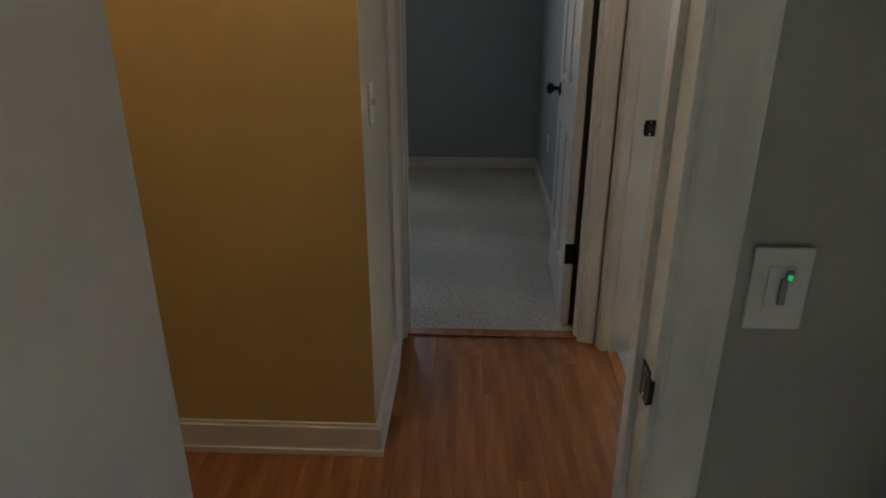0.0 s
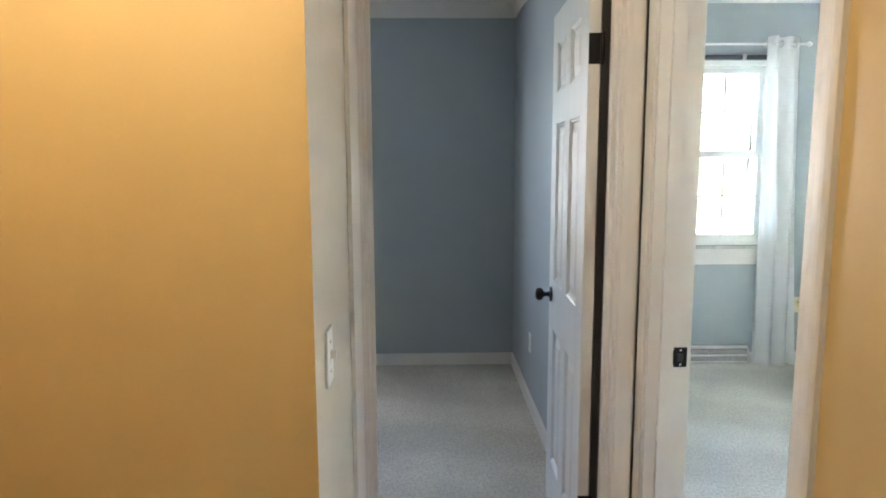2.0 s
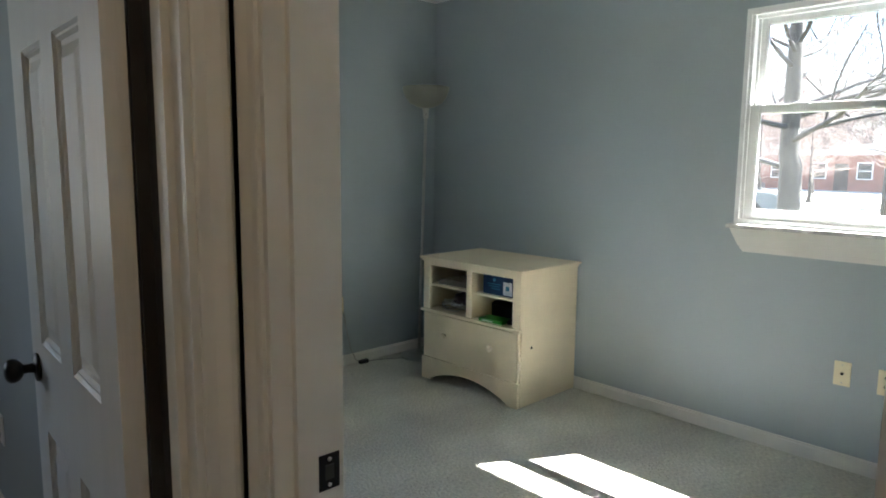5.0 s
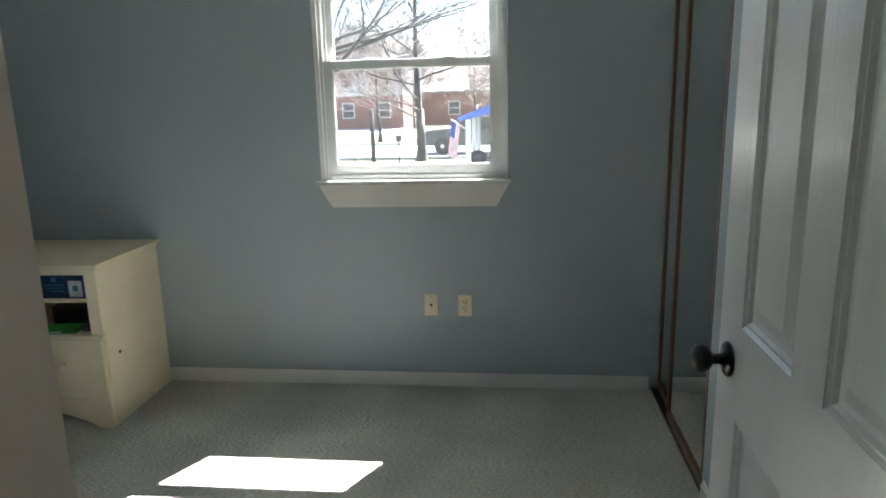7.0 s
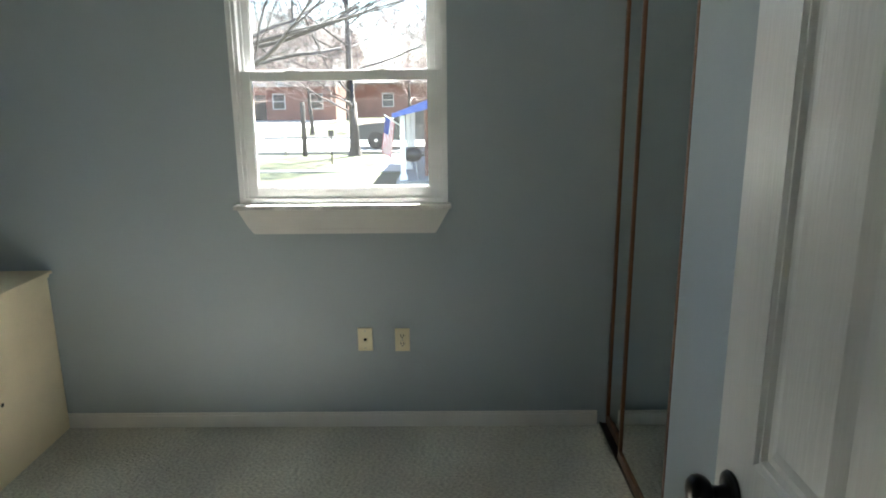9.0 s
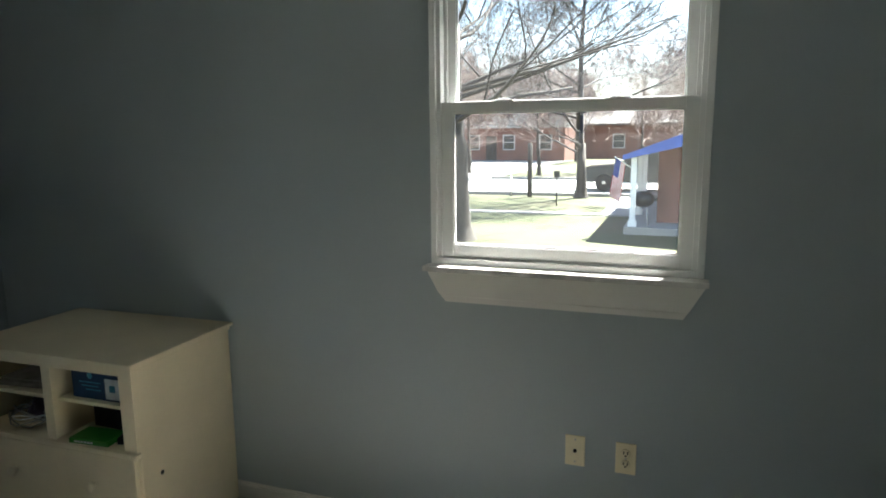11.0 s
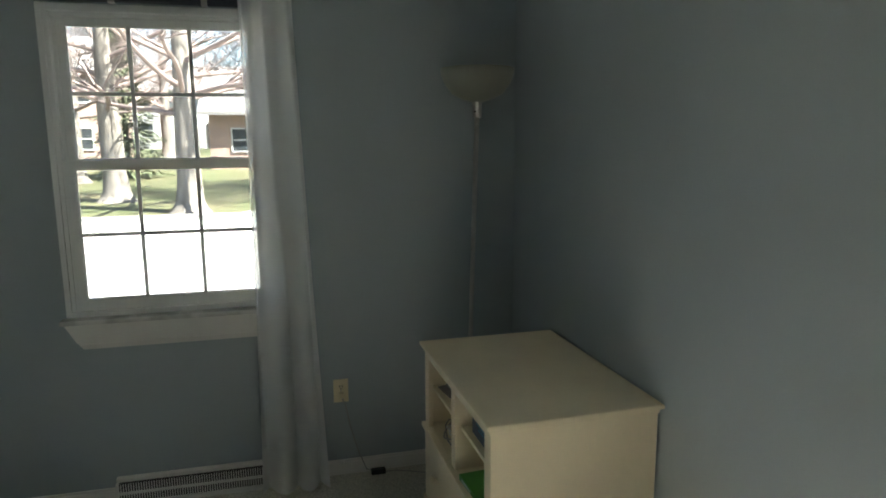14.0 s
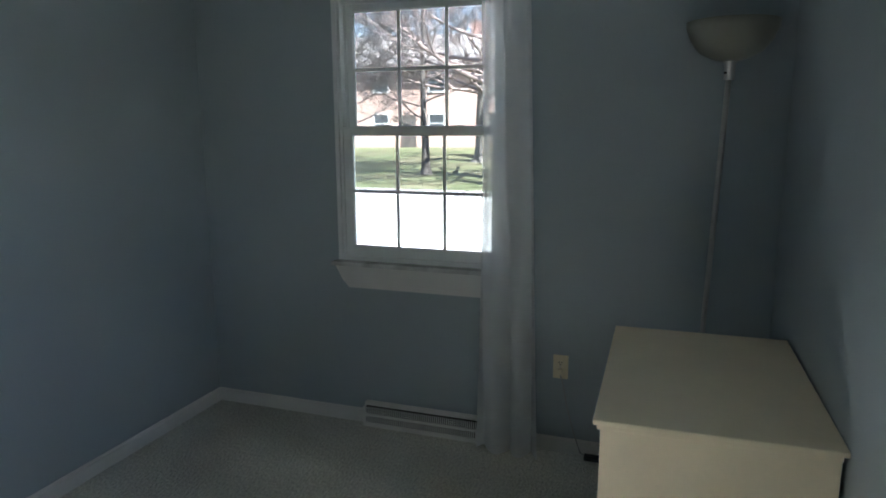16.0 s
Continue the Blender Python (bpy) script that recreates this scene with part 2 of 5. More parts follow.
def wall(name, axis, p0, p1, a0, a1, z0, z1, holes, mats, label):
    """A wall slab between planes p0 and p1 of an axis, along a0..a1, with rectangular holes. mats: of the low side, the high side, the reveals."""
    bm = bmesh.new()
    cuts_a = sorted({a0, a1, *(v for h in holes for v in h[:2])})
    cuts_z = sorted({z0, z1, *(v for h in holes for v in h[2:])})
    for s0, s1 in zip(cuts_a, cuts_a[1:]):
        for q0, q1 in zip(cuts_z, cuts_z[1:]):
            ma, mz = (s0 + s1) / 2, (q0 + q1) / 2
            if any(h[0] < ma < h[1] and h[2] < mz < h[3] for h in holes):
                continue
            if axis == "x":
                box(bm, p0, p1, s0, s1, q0, q1)
            else:
                box(bm, s0, s1, p0, p1, q0, q1)
    bmesh.ops.remove_doubles(bm, verts=bm.verts, dist=1e-5)
    seen = {}
    for f in bm.faces:
        seen.setdefault(tuple(round(c, 4) for c in f.calc_center_median()), []).append(f)
    bmesh.ops.delete(bm, geom=[f for fs in seen.values() if len(fs) > 1 for f in fs], context="FACES")
    bmesh.ops.recalc_face_normals(bm, faces=bm.faces)
    k = "xyz".index(axis)
    for f in bm.faces:
        f.material_index = 0 if f.normal[k] < -0.5 else 1 if f.normal[k] > 0.5 else 2
    me = bpy.data.meshes.new(name)
    bm.to_mesh(me)
    bm.free()
    for m in mats:
        me.materials.append(m)
    return tagged(new(name, me), label, "wall", kind="structure")

# ---- large structure: the room's north-east corner is the origin ----
TOP = 2.52
GROUND = -0.60
DOOR_H = 2.04
BX = -2.785      # office west wall, room face
HX = -2.90      # its hall face
SY = -3.915      # office south wall
AY0, AY1 = -2.75, -2.635
RX = -3.73
OY = -3.485
CY0, CY1 = -4.37, -4.25
WEST = -7.0
AX = -2.925     # far bedroom east wall

wall("wall_north", "y", 0, 0.16, WEST, 0.16, GROUND, TOP, [(-2.00, -1.12, 0.84, 2.14), (-4.905, -4.025, 0.84, 2.14)], [WALL, VINYL, WALL], "grey-blue painted outer wall with two windows")
# the southern hole is added, out of view, to let sun into the first room
wall("wall_east", "x", 0, 0.16, -6.4, 0, GROUND, TOP, [(-3.18, -2.24, 1.08, 2.14), (-6.0, -5.3, 0.95, 2.05)], [WALL, VINYL, WALL], "grey-blue painted outer wall with a window and an added unseen opening")
wall("wall_south", "y", SY - 0.12, SY, BX - 0.12, 0, 0, TOP, [(-0.93, 0, 0, 2.06)], [WALL_C, WALL, TRIM], "grey-blue painted wall with a mirrored closet")
wall("wall_office_west", "x", AX, BX, AY0, 0, 0, TOP, [], [WALL, WALL, WALL], "grey-blue painted wall between the two bedrooms")
wall("wall_hall_east", "x", HX, BX, SY, AY0, 0, TOP, [(-3.586, -2.808, 0, DOOR_H + 0.02)], [GOLD, WALL, TRIM], "hall wall with a doorway, painted golden tan")
wall("wall_hall_end", "x", HX, BX, CY1, SY - 0.12, 0, TOP, [], [GOLD, WALL_C, GOLD], "short golden tan hall wall")
wall("wall_hall_north", "y", AY0, AY1, RX, HX, 0, TOP, [(-3.718, -2.968, 0, DOOR_H + 0.02)], [CREAM, WALL, TRIM], "cream hall wall with the far bedroom's doorway")
wall("wall_hall_stub", "x", RX - 0.12, RX, OY, AY1, 0, TOP, [], [WALL, CREAM, GOLD], "cream stub wall with a light switch")
wall("wall_hall_gold", "y", OY, OY + 0.12, WEST, RX - 0.12, 0, TOP, [], [GOLD, WALL, GOLD], "golden tan hall wall lit by a warm lamp")
wall("wall_hall_south", "y", CY0, CY1, WEST, BX, 0, TOP, [(-3.955, -3.162, 0, DOOR_H + 0.02)], [WALL_C, GOLD, TRIM], "wall with the doorway of the first room")
wall("wall_hall_west", "x", WEST - 0.12, WEST, -6.4, 0.16, 0, TOP, [], [GOLD, GOLD, GOLD], "far end wall of the hall")
wall("wall_first_room_south", "y", -6.52, -6.4, WEST, 0.16, 0, TOP, [], [WALL_C, WALL_C, WALL_C], "plain grey-green wall behind the start of the walk")
wall("wall_first_room_west", "x", -4.07, -3.953, -6.4, CY1 + 0.002, 0, TOP, [], [WALL_C, WALL_C, WALL_C], "plain grey-green wall running into the hall")
wall("wall_closet_back", "y", -4.62, CY0, BX, 0, 0, TOP, [], [WALL_C, WALL_C, WALL_C], "plain closet back wall")

structure("ceiling", boxes((WEST - 0.12, 0.16, -6.52, 0.16, TOP, TOP + 0.15)), CEILING, "flat white painted ceiling", "ceiling")
structure("floor_office", boxes((BX - 0.08, 0, SY - 0.7, 0, -0.10, 0.0)), CARPET, "grey-beige cut pile carpet with sunlight on it", "carpet")
structure("floor_bedroom", boxes((WEST, HX, AY0 + 0.05, 0, -0.10, 0.002)), CARPET, "grey-beige cut pile carpet", "carpet")
structure("floor_first_room", boxes((WEST, 0, -6.4, CY0 + 0.06, -0.10, 0.002)), CARPET, "grey-beige carpet of the first room", "carpet")
floor_hall = structure("floor_hall", boxes((WEST, HX + 0.04, CY0 + 0.06, AY0 + 0.05, -0.10, -0.008)), DARK_SLOT, "dark underlay of the wooden hall floor", "floor")

# roof slab edge keeps the sky out above the ceiling
structure("roof", boxes((WEST - 0.4, 0.55, -6.9, 0.55, TOP + 0.15, TOP + 0.3)), TRIM, "flat roof slab with white eaves", "roof")


def skirting(name, x0, x1, y0, y1, label, h=0.072):
    bm = boxes((x0, x1, y0, y1, 0, h - 0.012))
    dx, dy = x1 - x0, y1 - y0
    if dx > dy:
        ym = (y0 + y1) / 2
        inner = (ym, y1) if abs(y1) < abs(y0) + 0 and name.endswith("n") else (y0, ym)
        box(bm, x0, x1, *inner, h - 0.012, h, 0.0)
    else:
        xm = (x0 + x1) / 2
        inner = (xm, x1) if name.endswith("e") else (x0, xm)
        box(bm, *inner, y0, y1, h - 0.012, h, 0.0)
    ob = structure("baseboard", bm, TRIM, label, "baseboard")
    return ob


T = 0.014
skirting("n", BX, -1.86, -T, 0, "white painted baseboard under the window wall")
skirting("n", -1.21, 0, -T, 0, "white painted baseboard behind the lamp")
skirting("e", -T, 0, SY + 0.02, -T, "white painted baseboard under the east window")
skirting("w", BX, BX + T, -2.74, -T, "white painted baseboard on the west wall")
skirting("s", BX + 0.1, -0.96, SY, SY + T, "white painted baseboard behind the open door")
skirting("n", WEST, AX, -T, 0, "white painted baseboard of the far bedroom", 0.085)
skirting("e", AX - T, AX, AY1, -T, "white painted baseboard beside the open door", 0.085)
bb = boxes((WEST, RX, OY - T, OY, 0.02, 0.10), (WEST, RX, OY - T - 0.008, OY, 0, 0.0199), (WEST, RX, OY - T * 0.5, OY, 0.1001, 0.112))
structure("baseboard", bb, TRIM, "tall white baseboard under the golden wall", "baseboard")
bb = boxes((RX + 0.0003, RX + T, OY - T, AY0 - 0.214, 0.02, 0.10), (RX + 0.0003, RX + T + 0.008, OY - T - 0.008, AY0 - 0.214, 0, 0.0199), (RX + 0.0003, RX + T * 0.5, OY - T * 0.5, AY0 - 0.214, 0.1001, 0.112))
structure("baseboard", bb, TRIM, "tall white baseboard of the stub wall", "baseboard")
skirting("w", HX - T, HX, CY1, -3.66, "white baseboard of the hall's east wall", 0.10)

# crown moulding of the far bedroom
for nm, ax, d0, d1, base, sign in (("n", "x", WEST, AX, 0.0, -1), ("e", "y", AY1, 0.0, AX, -1)):
    bm = bmesh.new()
    prof = [(0, TOP - 0.10), (sign * 0.012, TOP - 0.10), (sign * 0.02, TOP - 0.085), (sign * 0.035, TOP - 0.055), (sign * 0.065, TOP - 0.025), (sign * 0.075, TOP - 0.012), (sign * 0.075, TOP), (0, TOP)]
    if ax == "x":
        prism(bm, [(base + a, z) for a, z in prof], d0, d1, "x")
    else:
        prism(bm, [(base + a, z) for a, z in prof], d0, d1, "y")
    structure("trim", bm, TRIM, "white crown moulding under the bedroom ceiling", "crown moulding")


# ---- door frames ----
def casing_profile(w=0.060):
    """Across the casing: (distance from the opening, depth)."""
    return [(0.0, 0.0), (0.0, 0.010), (0.004, 0.0115), (0.020, 0.0125), (0.030, 0.0150), (0.042, 0.0175), (0.051, 0.0172), (0.057, 0.0145), (w, 0.011), (w, 0.0)]


def door_frame(name, axis, lo, hi, a0, a1, h, label, stop_at, faces=(True, True), widths=(0.06, 0.06, 0.06, 0.06), low=True):
    """Jamb lining and moulded casings of an opening a0..a1 through a wall lo..hi."""
    root = thing(name, Matrix.Identity(4), label, "door frame", kind="structure")

    def put(bm, u0, u1, v0, v1, z0, z1):
        box(bm, *((v0, v1, u0, u1) if axis == "x" else (u0, u1, v0, v1)), z0, z1)
    j = 0.018
    for u0, u1, z0, z1 in ((a0, a0 + j, 0, h), (a1 - j, a1, 0, h), (a0, a1, h, h + j))[0 if low else 1:]:
        bm = bmesh.new()
        put(bm, u0, u1, lo - 0.004, hi + 0.004, z0, z1)
        part("jamb", bm, TRIM, root)
    s0, s1 = stop_at
    for u0, u1, z0, z1 in ((a0 + j, a0 + j + 0.012, 0, h - 0.012), (a1 - j - 0.012, a1 - j, 0, h - 0.012), (a0 + j, a1 - j, h - 0.012, h))[0 if low else 1:]:
        bm = bmesh.new()
        put(bm, u0, u1, s0, s1, z0, z1)
        part("stop", bm, TRIM, root)
    for side, plane in ((-1, lo), (1, hi)):
        if not faces[0 if side < 0 else 1]:
            continue
        for end, u, way, w in (("a", a0 + 0.006, -1, widths[0 if side < 0 else 2]), ("b", a1 - 0.006, 1, widths[1 if side < 0 else 3]))[0 if low else 1:]:
            bm = bmesh.new()
            pr = [(u + way * d * w / 0.06, plane + side * q) for d, q in casing_profile()]
            prism(bm, [(b, a) for a, b in pr] if axis == "x" else pr, 0, h + 0.05, "z")
            part("casing", bm, TRIM, root)
        bm = bmesh.new()
        pr = [(plane + side * q, h + d - 0.004) for d, q in casing_profile()]
        prism(bm, pr, a0 - widths[0] + 0.006, a1 + widths[1] - 0.006, "y" if axis == "x" else "x")
        part("head_casing", bm, TRIM, root)
    return root


frame_b = door_frame("door_frame_office", "x", HX, BX, -3.586, -2.808, DOOR_H, "white moulded door frame of the sunlit room", (HX + 0.03, HX + 0.065), widths=(0.06, 0.048, 0.06, 0.06))
frame_a = door_frame("door_frame_bedroom", "y", AY0, AY1, -3.718, -2.968, DOOR_H, "white moulded door frame of the far bedroom", (AY0 + 0.03, AY0 + 0.065), widths=(0.017, 0.055, 0.06, 0.045))
bm = prism(bmesh.new(), [(RX + 0.0005 + q, AY0 - 0.013 - d * 3.3) for d, q in casing_profile()], 0, DOOR_H + 0.05, "z")
part("return_casing", bm, TRIM, frame_a, "wide casing returning on the stub wall")
frame_c = door_frame("door_frame_first_room", "y", CY0, CY1, -3.955, -3.162, DOOR_H, "white moulded door frame where the walk begins", (CY1 - 0.065, CY1 - 0.03), widths=(0.0, 0.075, 0.0, 0.06), low=False)


def strike_plate(parent, m, inside=OAK):
    """A rounded plate with a latch hole and a bent lip; local x goes along the jamb, z up, y out of it."""
    bm = bmesh.new()
    box(bm, -0.019, 0.019, 0.0, 0.003, -0.029, 0.029, 0.0012)
    box(bm, 0.017, 0.030, -0.004, 0.004, -0.020, 0.020, 0.0015)
    ob = part("strike_plate", bm, BLACK, parent, "black strike plate")
    ob.matrix_basis = m
    bm = boxes((-0.008, 0.008, 0.0028, 0.0042, -0.012, 0.012))
    hole = part("latch_hole", bm, inside, ob, "latch hole")
    for z in (-0.021, 0.021):
        bm = bmesh.new()
        lathe(bm, [(0.0035, 0.0), (0.0035, 0.001), (0.002, 0.0018)], pose(0, 0.003, z, -90, 0, 0), 10)
        part("screw", bm, CHROME, ob)
    return ob


strike_plate(frame_b, pose(BX - 0.025, -2.808 - 0.0185, 0.915, 0, 0, 180), DARK_SLOT)
strike_plate(frame_c, pose(-3.162 - 0.0185, CY0 + 0.024, 0.85, 0, 0, 90) @ pose(0, 0, 0, 0, 180, 0))


# ---- windows ----
def window(name, axis, a0, a1, z0, z1, lower_top, grid, label):
    """A white vinyl double-hung window in the wall that faces inward along -axis; u runs along the wall, d goes outward."""
    root = thing(name, Matrix.Identity(4), label, "window", kind="structure")

    def put(bm, u0, u1, d0, d1, q0, q1, bevel=0.0):
        box(bm, *((d0, d1, u0, u1) if axis == "x" else (u0, u1, d0, d1)), q0, q1, bevel)

    def piece(nm, lots, parent, mat=VINYL, bevel=0.0015, lb=""):
        bm = bmesh.new()
        for b in lots:
            put(bm, *b, bevel=bevel)
        return part(nm, bm, mat, parent, lb)
    fz = z0 + 0.02
    piece("frame", [(a0, a0 + 0.022, 0.0, 0.11, fz, z1), (a0 + 0.022, a0 + 0.038, 0.012, 0.11, fz, z1), (a0 + 0.038, a0 + 0.052, 0.050, 0.11, fz, z1)], root)
    piece("frame", [(a1 - 0.022, a1, 0.0, 0.11, fz, z1), (a1 - 0.038, a1 - 0.022, 0.012, 0.11, fz, z1), (a1 - 0.052, a1 - 0.038, 0.050, 0.11, fz, z1)], root)
    piece("head", [(a0 + 0.022, a1 - 0.022, 0.0, 0.11, z1 - 0.03, z1), (a0 + 0.038, a1 - 0.038, 0.03, 0.11, z1 - 0.045, z1 - 0.03)], root)
    piece("subsill", [(a0 + 0.022, a1 - 0.022, 0.0, 0.12, fz, fz + 0.022)], root)
    # sashes
    for nm, s0, s1, d0, d1 in (("lower_sash", fz + 0.022, lower_top + 0.035, 0.018, 0.048), ("upper_sash", lower_top - 0.004, z1 - 0.045, 0.056, 0.086)):
        u0, u1 = (a0 + 0.038, a1 - 0.038) if nm == "lower_sash" else (a0 + 0.052, a1 - 0.052)
        st = 0.042 if nm == "lower_sash" else 0.030
        rb, rt = (0.048, 0.035) if nm == "lower_sash" else (0.038, 0.030)
        sash = piece(nm, [(u0, u0 + st, d0, d1, s0, s1), (u1 - st, u1, d0, d1, s0, s1), (u0 + st, u1 - st, d0, d1, s0, s0 + rb), (u0 + st, u1 - st, d0, d1, s1 - rt, s1)], root)
        gu0, gu1, gz0, gz1 = u0 + st, u1 - st, s0 + rb, s1 - rt
        dm = (d0 + d1) / 2
        # glazing bead
        piece("glazing_bead", [(gu0, gu0 + 0.006, d0 + 0.006, dm, gz0, gz1), (gu1 - 0.006, gu1, d0 + 0.006, dm, gz0, gz1), (gu0 + 0.006, gu1 - 0.006, d0 + 0.006, dm, gz0, gz0 + 0.006), (gu0 + 0.006, gu1 - 0.006, d0 + 0.006, dm, gz1 - 0.006, gz1)], sash, bevel=0)
        pane = piece("pane", [(gu0 + 0.001, gu1 - 0.001, dm, dm + 0.004, gz0 + 0.001, gz1 - 0.001)], sash, GLASS, 0)
        pane.visible_shadow = False
        if grid:
            w = 0.0075
            for k in (1, 2):
                u = gu0 + (gu1 - gu0) * k / 3
                piece("muntin", [(u - w, u + w, dm - 0.008, dm - 0.001, gz0, gz1)], sash)
            zc = (gz0 + gz1) / 2
            for k in range(3):
                ua = gu0 + (gu1 - gu0) * k / 3 + (w if k else 0)
                ub = gu0 + (gu1 - gu0) * (k + 1) / 3 - (w if k < 2 else 0)
                piece("muntin", [(ua, ub, dm - 0.008, dm - 0.001, zc - w, zc + w)], sash)
        if nm == "lower_sash":
            for f in (0.26, 0.76):
                u = gu0 + (gu1 - gu0) * f
                lock = piece("sash_lock", [(u - 0.035, u + 0.035, 0.020, 0.046, s1, s1 + 0.006), (u - 0.012, u + 0.022, 0.024, 0.040, s1 + 0.006, s1 + 0.010)], sash, bevel=0.002)
        else:
            for u, e in ((u0 - 0.010, -1), (u1 + 0.002, 1)):
                piece("sash_clip", [(u, u + 0.008, 0.044, 0.052, s0 + 0.10, s0 + 0.15)], sash, bevel=0.001)
    # stool and apron
    stool = bmesh.new()
    put(stool, a0 - 0.015, a1 + 0.015, -0.060, 0.055, z0, z0 + 0.02, 0.005)
    part("sill", stool, MARBLE, root, "grey-veined marble stool with a worn edge")
    apron = bmesh.new()
    za, zb = z0 - 0.118, z0 - 0.001
    for k, (t0, t1, d) in enumerate(((0.0, 0.12, 0.012), (0.12, 0.2, 0.020), (0.2, 0.26, 0.016), (0.26, 1.0, 0.030))):
        q0, q1 = za + (zb - za) * t0, za + (zb - za) * t1
        e0, e1 = 0.065 * (1 - t0), 0.065 * (1 - t1)
        out = [(a0 - 0.008 + e0, q0), (a1 + 0.008 - e0, q0), (a1 + 0.008 - e1, q1), (a0 - 0.008 + e1, q1)]
        prism(apron, out, -d, -0.0005, axis)
    part("apron", apron, TRIM, root, "white moulded apron with angled ends")
    return root


win_e = window("window_east", "x", -3.18, -2.24, 1.08, 2.14, 1.645, False, "white vinyl double-hung window over a bare yard")
win_n = window("window_north", "y", -2.00, -1.12, 0.84, 2.14, 1.485, True, "white vinyl double-hung window with nine-light grids")
win_a = window("window_bedroom", "y", -4.905, -4.025, 0.84, 2.14, 1.485, True, "white vinyl double-hung window of the far bedroom")

# insect screen outside the north window
SCREEN = bpy.data.materials.new("grey_insect_screen")
SCREEN.use_nodes = True
sn, sl = SCREEN.node_tree.nodes, SCREEN.node_tree.links
s_mix, s_clear = sn.new("ShaderNodeMixShader"), sn.new("ShaderNodeBsdfTransparent")
sn["Principled BSDF"].inputs["Base Color"].default_value = (0.16, 0.16, 0.17, 1)
sn["Principled BSDF"].inputs["Roughness"].default_value = 0.6
s_weave = sn.new("ShaderNodeTexNoise")
s_weave.inputs["Scale"].default_value = 60
s_range = sn.new("ShaderNodeMapRange")
s_range.inputs[3].default_value, s_range.inputs[4].default_value = 0.80, 0.88
sl.new(s_weave.outputs[0], s_range.inputs[0]), sl.new(s_range.outputs[0], s_mix.inputs[0])
sl.new(sn["Principled BSDF"].outputs[0], s_mix.inputs[1]), sl.new(s_clear.outputs[0], s_mix.inputs[2])
sl.new(s_mix.outputs[0], sn["Material Output"].inputs[0])
mesh_screen = part("insect_screen", boxes((-1.978, -1.142, 0.132, 0.1325, 0.87, 2.12)), SCREEN, win_n, "fine grey insect screen")

# ---- doors ----
def door_leaf(name, m, width, height, label, flip=1, hinges=(0.34, 1.06, 1.80), knob=0.915, lock_rail=(0.78, 0.98), upper_rail=(1.60, 1.72)):
    """Six-panel door: hinged at the local origin, running along +x, thickness along y; flip turns the hinge side."""
    root = thing(name, m, label, "door")
    t = 0.0175
    stile, mull = 0.115, 0.10
    rails = [(0.0, 0.22), lock_rail, upper_rail, (height - 0.115, height)]
    bm = bmesh.new()
    box(bm, 0, stile, -t, t, 0, height)
    box(bm, width - stile, width, -t, t, 0, height)
    for r0, r1 in rails:
        box(bm, stile, width - stile, -t, t, r0, r1)
    for (a, b), (c, d) in zip(rails, rails[1:]):
        box(bm, width / 2 - mull / 2, width / 2 + mull / 2, -t, t, b, c)
    body = part("leaf", bm, DOOR_PAINT, root)
    for (a, b), (c, d) in zip(rails, rails[1:]):
        for u0, u1 in ((stile, width / 2 - mull / 2), (width / 2 + mull / 2, width - stile)):
            bm = bmesh.new()
            for s in (-1, 1):
                steps = [(0.0, t - 0.001), (0.006, t - 0.005), (0.010, t - 0.005), (0.016, t - 0.011), (0.026, t - 0.011), (0.050, t - 0.003)]
                rings = []
                for ins, dep in steps:
                    rings.append([bm.verts.new(p) for p in ((u0 + ins, s * dep, b + ins), (u1 - ins, s * dep, b + ins), (u1 - ins, s * dep, c - ins), (u0 + ins, s * dep, c - ins))])
                for p, q in zip(rings, rings[1:]):
                    for k in range(4):
                        bm.faces.new((p[k], p[(k + 1) % 4], q[(k + 1) % 4], q[k]))
                bm.faces.new(rings[-1])
            part("panel", bm, DOOR_PAINT, root, "raised panel with moulded edges")
    for s in (-1, 1):
        bm = bmesh.new()
        mm = Matrix.Translation((width - 0.062, s * t, knob)) @ pose(0, 0, 0, -90 * s, 0, 0)
        lathe(bm, [(0.0, 0.0), (0.031, 0.0), (0.033, 0.003), (0.031, 0.007), (0.024, 0.009), (0.012, 0.011), (0.010, 0.020), (0.011, 0.030), (0.018, 0.034), (0.025, 0.041), (0.0275, 0.050), (0.026, 0.058), (0.020, 0.064), (0.010, 0.067), (0.0, 0.0675)], mm, 28)
        part("door_knob", bm, BLACK, root, "round black door knob")
    bm = boxes((width - 0.001, width + 0.001, -0.012, 0.012, knob - 0.03, knob + 0.03), (width, width + 0.010, -0.006, 0.006, knob - 0.01, knob + 0.01))
    part("latch", bm, BLACK, root, "black latch plate")
    for z in hinges:
        bm = boxes((-0.004, 0.034, flip * t - 0.002, flip * t + 0.002, z - 0.045, z + 0.045), (-0.0025, 0.0, -t, t, z - 0.045, z + 0.045), bevel=0.001)
        tube(bm, [(-0.006, flip * (t + 0.006), z - 0.048), (-0.006, flip * (t + 0.006), z - 0.044), (-0.006, flip * (t + 0.006), z + 0.044), (-0.006, flip * (t + 0.006), z + 0.050)], [0.004, 0.0065, 0.0065, 0.004], 12)
        part("hinge", bm, BLACK, root, "black butt hinge")
    return root


